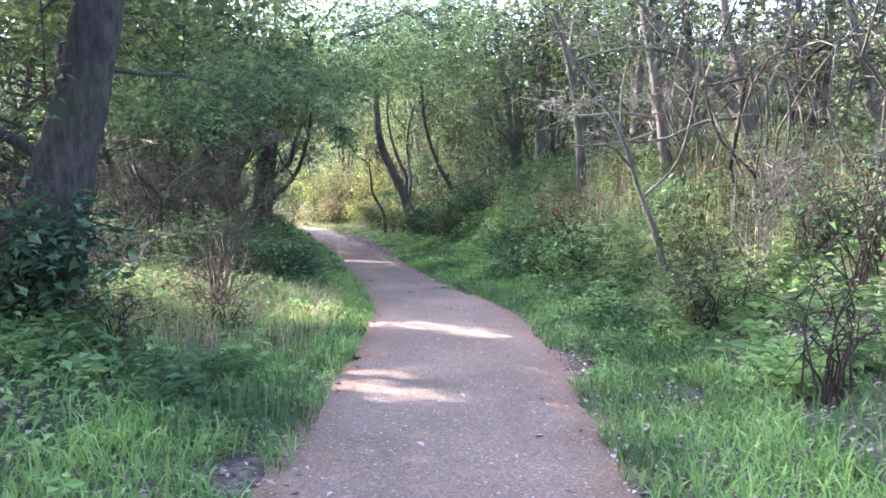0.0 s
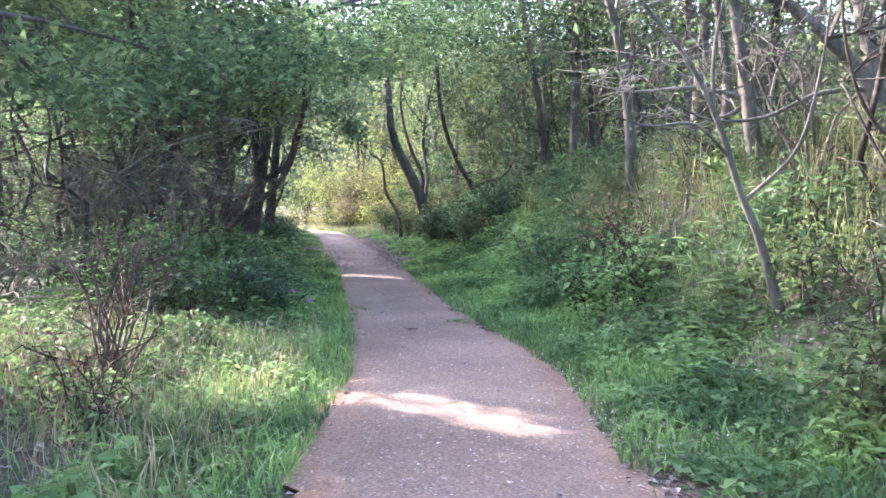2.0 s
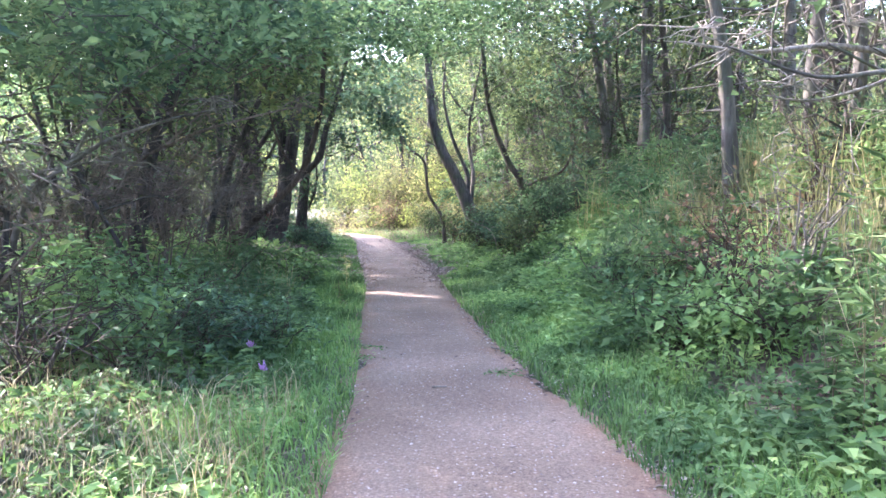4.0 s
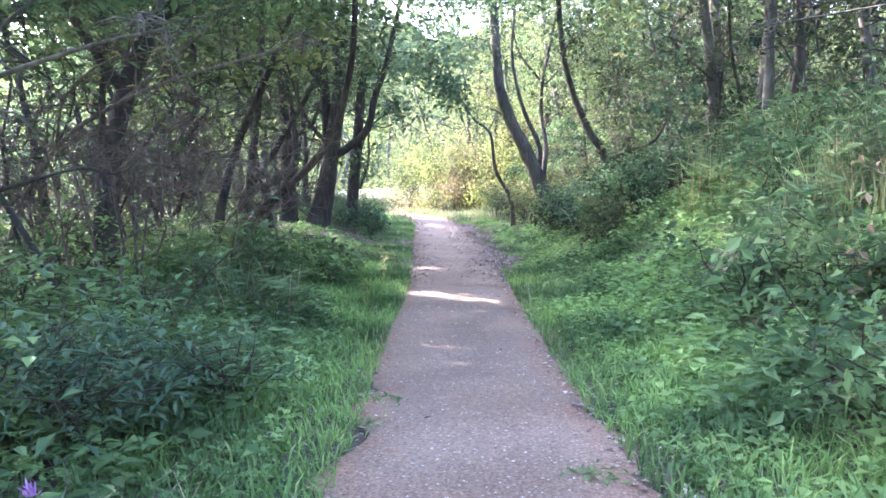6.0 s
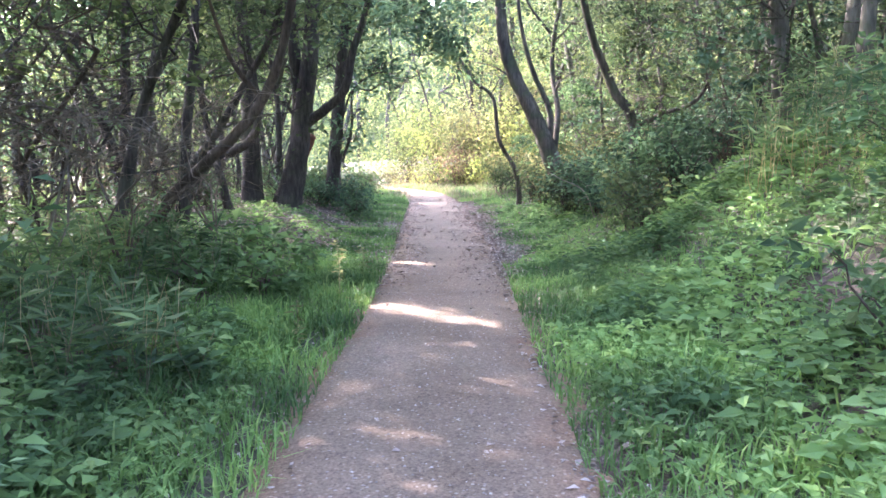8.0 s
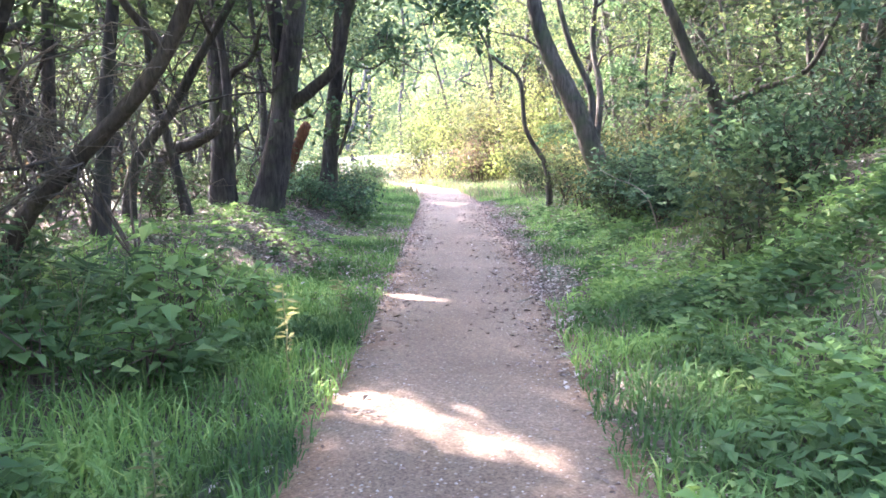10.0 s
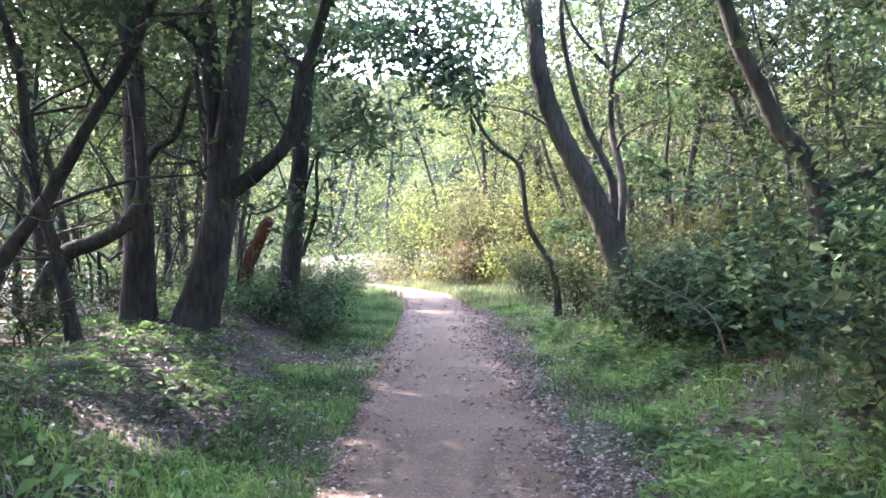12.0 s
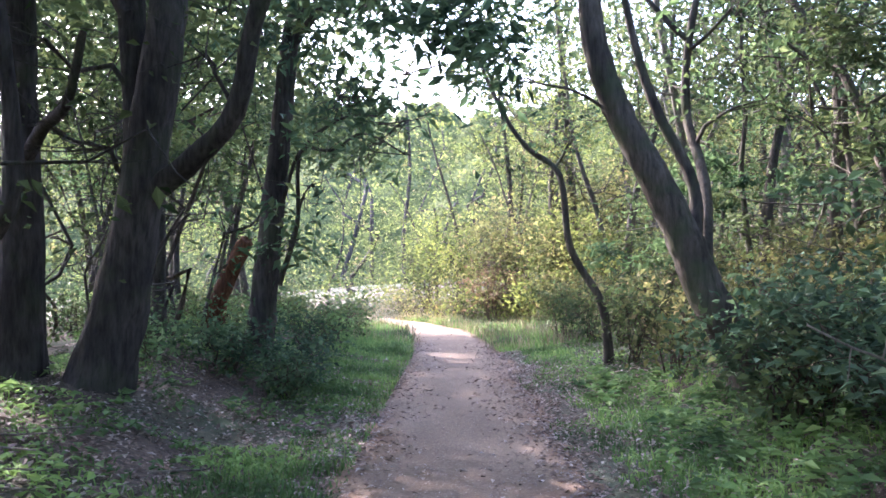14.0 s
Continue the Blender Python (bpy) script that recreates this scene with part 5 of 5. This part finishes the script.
def undergrowth():
    bank = "undergrowth on the bank"
    side = "undergrowth along the wood's edge"
    # bank side
    y = 5.0
    while y < 40:
        for d in (1.9, 3.0, 4.2, 5.6):
            yy, dd = y + rng.normal() * 0.35, d + rng.normal() * 0.3
            x = float(right_edge(yy)) + dd
            if dd < 1.3:
                continue
            u = rng.random()
            if yy < 10.5:
                if u < 0.55:
                    shrub(x, yy, 0.55, 0.55 + 0.12 * d, 520, 0.07, BARK_BROWN, LEAF_MID if u < 0.3 else HERB, "grey-green twiggy shrub on the bank", bank)
                elif u < 0.85 or d < 5:
                    shrub(x, yy, 0.5, 0.9 + 0.1 * d, 140, 0.06, BARK_BROWN, LEAF_LIGHT, "thin twiggy bush with sparse leaves", bank, 14)
                else:
                    bamboo_clump(x, yy, 0.6, 1.0, 26, "tall pale bamboo grass on the bank", bank)
            elif yy < 16:
                if u < 0.6:
                    shrub(x, yy, 0.6, 0.75, 750, 0.085, BARK_BROWN, LEAF_LIGHT if u < 0.35 else HERB, "fresh green leafy shrub on the bank", bank)
                else:
                    bamboo_clump(x, yy, 0.6, 0.9, 34, "tall pale bamboo grass on the bank", bank)
            elif yy < 22.5:
                if yy > 17.2 and d < 2.4:
                    continue
                if u < 0.5:
                    bamboo_clump(x, yy, 0.65, 0.95, 44, "dense bamboo grass on the bank", bank)
                else:
                    shrub(x, yy, 0.6, 0.8, 750, 0.085, BARK_BROWN, HERB if u < 0.8 else LEAF_LIGHT, "fresh green leafy shrub on the bank", bank)
            elif yy < 30.5:
                if d < 2.4 and rng.random() < 0.4:
                    continue
                shrub(x, yy, 0.65, 0.8 + 0.12 * d, 800, 0.085, BARK_BROWN, LEAF_DARK if u < 0.6 else LEAF_MID, "dark glossy evergreen shrub under the trees", bank)
            else:
                shrub(x, yy, 0.6, 0.9 + 0.1 * d, 650, 0.085, BARK_BROWN, LEAF_MID if u < 0.5 else LEAF_YELLOW, "sunlit yellow-green shrub by the path", bank)
        y += 1.25
    # wood side
    y = 2.5
    while y < 40:
        for d in (1.7, 2.8, 4.0, 5.6, 7.4):
            yy, dd = y + rng.normal() * 0.35, d + rng.normal() * 0.3
            if dd < 1.25:
                continue
            x = float(left_edge(yy)) - dd
            u = rng.random()
            if yy < 6.2 and d < 3:
                continue
            if yy < 11.5:
                if d < 2.2:
                    shrub(x, yy, 0.45, 0.5, 120, 0.06, BARK_BROWN, LEAF_BROWN if u < 0.5 else HERB, "brown withered weeds in the sunny verge", side, 9)
                else:
                    shrub(x, yy, 0.7, (1.5 + 0.3 * u) * (0.5 if in_sun_strip(x, yy) else 1.0), 110 if u < 0.6 else 260, 0.065, TWIG, LEAF_BROWN if u < 0.45 else LEAF_MID, "brown tangled twiggy bush at the wood's edge", side, 18)
            elif yy < 16:
                shrub(x, yy, 0.65, 0.5 + 0.12 * d, 430, 0.09, BARK_BROWN, LEAF_DARK if u < 0.25 else HERB, "green shrub with layered leaves at the wood's edge", side, 11, 0.7)
            elif yy < 20.5:
                if yy > 17.5 and d < 2.4:
                    continue
                if d < 6 and u < 0.75:
                    bamboo_clump(x, yy, 0.65, 0.7, 46, "broad-bladed bamboo grass at the wood's edge", side)
                else:
                    shrub(x, yy, 0.65, 0.7 + 0.12 * d, 380, 0.08, BARK_BROWN, HERB, "twiggy green shrub at the wood's edge", side, 12)
            elif yy < 33:
                if d < 3.4 or u < 0.45:
                    continue
                shrub(x, yy, 0.55, 0.45 + 0.06 * d, 330, 0.07, BARK_BROWN, LEAF_DARK if u < 0.7 else LEAF_MID, "low dark shrub under the trees", side, 9)
            else:
                shrub(x, yy, 0.6, 0.7, 500, 0.08, BARK_BROWN, LEAF_LIGHT if u < 0.6 else LEAF_MID, "light green shrub by the bend", side)
        y += 1.35


def sapling(x, y, height, bark_mat, leaf_mat, count, label, group):
    """A thin crooked stem with bare side twigs and a few leaves."""
    z = float(lay(x, y)) - 0.05
    ob = thing("sapling", x, y, z, label, "sapling", group)
    lean = rng.normal(size=2) * 0.16 * height
    line = bent((0, 0, 0), (lean[0], lean[1], height), 0, 8, 0.16)
    line = curve_through(line, 2)
    r0 = 0.014 + 0.007 * height * rng.random()
    v, f = tube(line, np.linspace(r0, 0.006, len(line)), 6, 0.1)
    part("trunk", v, f, bark_mat, ob, "", True)
    tips = []
    for k in range(7):
        a = line[rng.integers(3, len(line))]
        th, ln = rng.random() * 6.28, 0.4 + 0.8 * rng.random()
        b = bent(a, a + np.array([math.cos(th) * ln, math.sin(th) * ln, ln * (0.1 + 0.7 * rng.random())]), 0.0, 5, 0.3)
        pieces = [tube(b, np.linspace(r0 * 0.5, 0.003, 5), 4)]
        for _ in range(3):
            tip = b[rng.integers(1, 5)] + rng.normal(size=3) * 0.28
            pieces.append(tube(bent(b[rng.integers(1, 4)], tip, 0, 3, 0.3), [0.005, 0.004, 0.002], 3))
            tips.append(tip)
        v, f = join(pieces)
        part("branch", v, f, bark_mat, ob, "", True)
    t = np.array(tips)
    p = t[rng.integers(0, len(t), count)] + rng.normal(size=(count, 3)) * 0.16
    p = p[let_sun_through(p + np.array([x, y, z]))]
    if len(p):
        v, f = leaves(p, 0.085, 0.048, 0.5)
        part("foliage", v, f, leaf_mat, ob)


def saplings():
    for k in range(54):
        y = 7 + 27 * rng.random()
        d = 2.4 + 5.5 * rng.random() ** 1.3
        if in_sun_strip(float(left_edge(y)) - d, y):
            continue
        sapling(float(left_edge(y)) - d, y, 2.6 + 2.6 * rng.random(), BARK_DARK if rng.random() < 0.6 else BARK_BROWN, LEAF_MID, 40 + int(60 * rng.random()),
                "thin crooked dark sapling at the edge of the wood", "saplings in the wood")
    for k in range(60):
        y = 7 + 30 * rng.random()
        d = 3.2 + 5.0 * rng.random()
        sapling(float(right_edge(y)) + d, y, 2.4 + 2.6 * rng.random(), BARK_GREY if rng.random() < 0.5 else BARK_MID, LEAF_MID, 50 + int(70 * rng.random()),
                "thin crooked grey sapling on the wooded bank", "saplings on the bank")


def bare_spray(x, y, height, reach, mat, label, group, thick=0.014):
    """A bush of long arching bare branches that fork into fine twigs."""
    height *= 0.5 if in_sun_strip(x, y) else 1.0
    z = float(lay(x, y)) - 0.03
    ob = thing("bare_bush", x, y, z, label, "bush", group)
    for k in range(5):
        th = rng.random() * 6.28
        way = np.array([math.cos(th), math.sin(th), 0])
        end = way * reach * (0.5 + 0.6 * rng.random()) + np.array([0, 0, height * (0.5 + 0.5 * rng.random())])
        b = curve_through(bent((0, 0, 0), end, 0.28 * height, 6, 0.18), 2)
        pieces = [tube(b, np.linspace(thick, 0.004, len(b)), 5)]
        for _ in range(8):
            st = b[rng.integers(3, len(b))]
            tip = st + way * 0.25 + rng.normal(size=3) * np.array([0.4, 0.4, 0.2])
            t = bent(st, tip, 0.04, 5, 0.3)
            pieces.append(tube(t, np.linspace(0.006, 0.0025, 5), 4))
            for q in (1, 2, 3):
                pieces.append(tube(bent(t[q], t[q] + rng.normal(size=3) * np.array([0.17, 0.17, 0.1]), 0, 3, 0.3), [0.0035, 0.003, 0.0018], 3))
        v, f = join(pieces)
        part("branch", v, f, mat, ob, "", True)


def bare_bushes():
    for k in range(24):
        y = 8 + 15 * rng.random() ** 1.3
        sunny = 8.5 < y < 14
        bare_spray(float(left_edge(y)) - (3.0 if sunny else 2.2) - 2.2 * rng.random(), y, (1.1 if sunny else 1.5) + 0.9 * rng.random(), 0.9 + 0.5 * rng.random(),
                   (TWIG, BARK_GREY, TWIG)[k % 3], "tangled leafless grey-brown bush at the wood's edge", "bare bushes by the wood")
    for k in range(11):
        y = 8.5 + 9 * rng.random()
        bare_spray(float(right_edge(y)) + 3.0 + 3.2 * rng.random(), y, 2.6 + 1.4 * rng.random(), 1.3 + 0.6 * rng.random(), BARK_GREY,
                   "tall leafless grey bush with forking branches on the bank", "bare bushes on the bank", 0.022)
    for k in range(7):
        y = 23.5 + 8 * rng.random()
        bare_spray(float(left_edge(y)) - 4.2 - 3.0 * rng.random(), y, 2.4 + 1.0 * rng.random(), 1.3 + 0.5 * rng.random(), BARK_DARK,
                   "tall dark leafless bush between the trunks", "bare bushes in the wood", 0.024)


saplings()
bare_bushes()
undergrowth()
# single shrubs that stand out
shrub(-3.35, 6.25, 0.65, 1.15, 1500, 0.10, BARK_DARK, LEAF_DARK, "dense dark evergreen bush at the foot of the big trunk", flat=0.6, stems=14)
shrub(2.15, 13.6, 0.65, 1.1, 420, 0.06, BARK_BROWN, LEAF_BROWN, "brown half-withered bush on the bank", stems=22)
shrub(2.5, 7.4, 0.55, 0.75, 700, 0.07, BARK_BROWN, LEAF_MID, "low spreading grey-green bush with dark stems", stems=14, flat=0.7)
shrub(-2.55, 12.5, 0.55, 0.7, 1300, 0.085, BARK_BROWN, LEAF_DARK, "dark feathery bush with layered fronds by the verge", flat=0.85, stems=12, wide=0.28)
shrub(-2.3, 13.6, 0.5, 0.6, 950, 0.085, BARK_BROWN, LEAF_DARK, "dark feathery bush with layered fronds by the verge", flat=0.85, stems=12, wide=0.28)
shrub(-3.3, 11.2, 0.8, 0.9, 60, 0.07, BARK_DARK, LEAF_MID, "gnarled low dead bush with dark crooked branches", stems=10)
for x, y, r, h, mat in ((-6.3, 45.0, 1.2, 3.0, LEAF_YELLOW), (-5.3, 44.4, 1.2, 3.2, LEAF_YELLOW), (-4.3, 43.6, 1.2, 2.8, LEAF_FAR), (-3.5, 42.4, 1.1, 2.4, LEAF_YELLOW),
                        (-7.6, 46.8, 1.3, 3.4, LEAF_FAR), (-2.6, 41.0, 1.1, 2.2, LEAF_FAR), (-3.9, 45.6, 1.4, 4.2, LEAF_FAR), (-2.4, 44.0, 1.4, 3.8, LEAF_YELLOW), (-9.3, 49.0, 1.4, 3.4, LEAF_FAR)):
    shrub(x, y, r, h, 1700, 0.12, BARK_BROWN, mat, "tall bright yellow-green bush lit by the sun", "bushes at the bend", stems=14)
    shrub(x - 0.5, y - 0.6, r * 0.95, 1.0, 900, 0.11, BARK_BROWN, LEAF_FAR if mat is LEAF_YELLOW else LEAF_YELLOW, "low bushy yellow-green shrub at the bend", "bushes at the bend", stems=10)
shrub(-5.8, 43.2, 0.8, 1.8, 900, 0.11, BARK_BROWN, LEAF_BROWN, "bronze-leaved bush among the yellow-green ones", "bushes at the bend", stems=12)
for k in range(18):
    y = 6.5 + 8.5 * rng.random()
    shrub(float(right_edge(y)) + 2.3 + 3.6 * rng.random(), y, 0.6, 1.1 + 0.7 * rng.random(), 45, 0.055, DEAD_WOOD if k % 2 else TWIG, LEAF_MID,
          "grey leafless brushwood bush on the bank", "brushwood on the bank", stems=13)
for x, y, h in ((-3.75, 19.9, 0.7), (-3.5, 19.2, 0.5), (-4.0, 18.7, 0.6), (-3.75, 21.0, 0.5), (-4.3, 20.7, 0.8)):
    shrub(x, y, 0.32, h, 90, 0.12, TWIG, HERB, "light green broad-leaved plant on the verge", "broad-leaved plants", stems=6, flat=0.75, wide=0.75)
for x, y in ((-5.2, 29.6), (-6.0, 29.8), (-6.6, 30.6), (-5.6, 30.7), (-6.9, 29.2)):
    shrub(x - 0.7, y, 0.55, 0.5, 600, 0.085, BARK_BROWN, LEAF_DARK, "glossy dark green shrub below the slender tree", "shrubs below the trees", flat=0.6)
for x, y in ((0.3, 25.9), (-0.3, 27.0), (-0.6, 28.2), (0.7, 24.6), (0.5, 27.2)):
    shrub(x, y, 0.75, 1.0, 1200, 0.10, BARK_BROWN, LEAF_DARK, "big dark glossy evergreen shrub on the bank", "shrubs below the trees", flat=0.65, stems=14)


# ---- small things ----
def red_stump():
    ob = thing("broken_trunk", -8.75, 33.0, float(lay(-8.75, 33.0)), "broken rotten red-brown trunk leaning in the wood", "tree stump")
    line = curve_through([(0, 0, -0.2), (0.09, 0, 0.45), (0.33, 0, 1.0), (0.6, 0, 1.5), (0.68, 0, 1.62)], 5)
    v, f = tube(line, np.linspace(0.17, 0.11, len(line)) * np.where(np.arange(len(line)) > len(line) - 3, 0.6, 1), 11, 0.3)
    part("trunk", v, f, BARK_RED, ob, "", True)


def fallen_branch():
    x, y = -0.8, 26.0
    z = float(lay(x, y))
    ob = thing("fallen_branch", x, y, z, "bleached bare fallen branch caught in the shrubs", "branch")
    h = 0.98 - z
    main = curve_through([(-0.34, 0.02, h + 0.18), (-0.12, 0, h + 0.06), (0.03, 0, h), (0.2, -0.02, h - 0.1), (0.32, -0.06, h - 0.28), (0.5, 0.1, -0.05)], 5)
    v, f = tube(main, np.linspace(0.006, 0.012, len(main)), 7, 0.2)
    part("stem", v, f, DEAD_WOOD, ob, "", True)
    for a, b, r in (((0.03, 0, h), (0.12, 0.02, h + 0.2), 0.007), ((0.2, -0.02, h - 0.1), (0.42, -0.06, h - 0.02), 0.007), ((0.3, -0.05, h - 0.24), (0.14, -0.1, h - 0.3), 0.006), ((-0.12, 0, h + 0.06), (-0.16, -0.05, h - 0.12), 0.005)):
        v, f = tube(bent(a, b, 0.02, 5), np.linspace(r, 0.003, 5), 5)
        part("twig", v, f, DEAD_WOOD, ob, "", True)


def stick(x, y, length, turn, r, label):
    z = float(surface(np.float64(x), np.float64(y)))
    ob = thing("stick", x, y, z, label, "stick", "sticks on the ground")
    d = np.array([math.cos(turn), math.sin(turn), 0]) * length / 2
    c = bent(-d, d, 0.004, 6, 0.06)
    c[:, 2] = r * 0.8
    v, f = tube(c, np.linspace(r, r * 0.5, 6), 6, 0.2)
    part("wood", v, f, DEAD_WOOD, ob, "", True)


def brush_pile():
    for k in range(46):
        x, y = -6.4 + rng.normal() * 0.8, 24.6 + rng.normal() * 0.7
        stick(x, y, 0.6 + 0.7 * rng.random(), rng.normal() * 0.5 + 0.1, 0.008 + 0.006 * rng.random(), "bare grey twig lying on a heap of brushwood")


def flowering_weed(x, y, height, blossoms, label, mat=STRAW):
    z = float(surface(np.float64(x), np.float64(y))) - 0.02
    ob = thing("weed", x, y, z, label, "weed")
    top = np.array([rng.normal() * 0.04, rng.normal() * 0.04, height])
    line = bent((0, 0, 0), top, 0, 6, 0.05)
    v, f = tube(line, np.linspace(0.006, 0.003, 6), 5)
    part("stalk", v, f, mat, ob, "", True)
    c, al = [], []
    for _ in range(44):
        u = rng.random() ** 0.7
        a = rng.random() * 6.28
        c.append(top * u)
        al.append((math.cos(a) * 2, math.sin(a) * 2, 0.4))
    v, f = leaves(np.array(c), 0.07, 0.018, 0.4, np.array(al))
    part("foliage", v, f, mat, ob)
    for k in range(blossoms):
        p = top + np.array([0.03 * rng.normal(), 0.03 * rng.normal(), 0.0])
        v, f = leaves(np.repeat(p[None], 40, 0) + rng.normal(size=(40, 3)) * 0.006, 0.035, 0.006, 0.0, np.repeat([[0, 0, 1.2]], 40, 0))
        part("blossom", v, f, PETAL, ob, "purple thistle head")


red_stump(), fallen_branch(), brush_pile()
stick(-0.06, 14.12, 0.24, -0.8, 0.012, "short bleached stick on the path's edge")
stick(-0.5, 12.3, 0.12, 0.1, 0.01, "pale chip of wood lying on the path")
stick(-1.72, 22.6, 0.5, 1.2, 0.008, "thin dry twig on the verge")
flowering_weed(-2.82, 19.5, 0.66, 0, "pale green weed stalk with wispy leaves in the verge", DRY_BLADE)
flowering_weed(-3.1, 21.3, 0.42, 0, "pale green weed stalk with wispy leaves in the verge", DRY_BLADE)
flowering_weed(-2.55, 17.6, 0.4, 0, "pale green weed stalk with wispy leaves in the verge", DRY_BLADE)
flowering_weed(-1.53, 10.8, 0.6, 1, "purple thistle flowering in the verge", HERB)
flowering_weed(-1.3, 10.2, 0.58, 1, "purple thistle flowering in the verge", HERB)
for wx, wy in ((0.0, 12.85), (-1.38, 13.55), (-1.42, 14.05)):
    ob = thing("path_weed", wx, wy, float(surface(np.float64(wx), np.float64(wy))), "small green weed tuft growing on the path", "weed", "weeds on the path")
    v, f = leaves(rng.normal(size=(45, 3)) * np.array([0.09, 0.07, 0.006]) + np.array([0, 0, 0.02]), 0.05, 0.018, 0.6)
    part("foliage", v, f, HERB, ob)


def fresh_litter():
    """Leaves that lie on the path's margins and on top of the short grass under the leaning trees."""
    cs = []
    for side, n, y0, y1, d0, d1, power, rise in ((-1, 900, 21, 37, -0.75, 0.05, 0.6, 0.0), (1, 1700, 21, 37, -0.8, 0.05, 0.6, 0.0), (-1, 7500, 21.5, 34, 0.0, 3.4, 1.0, 0.07), (1, 6500, 21.5, 34, 0.0, 2.2, 1.4, 0.06), (1, 2600, 2.0, 10, 0.0, 2.6, 1.1, 0.06), (-1, 900, 2.0, 8, 0.0, 2.4, 1.0, 0.06)):
        x, y, d = beside(n, y0, y1, d0, d1, side, power)
        go = value_noise(x, y, 0.8, 91) > 0.38
        x, y = x[go], y[go]
        cs.append(np.stack([x, y, surface(x, y) + 0.006 + (0.008 + rise) * rng.random(len(x))], 1))
    v, f = leaves(np.concatenate(cs), 0.05, 0.03, 0.85)
    tagged(part("fallen_leaves", v, f, LITTER, None, "dry curled brown leaves strewn over path and grass"), category="leaf litter", kind="stuff")


fresh_litter()
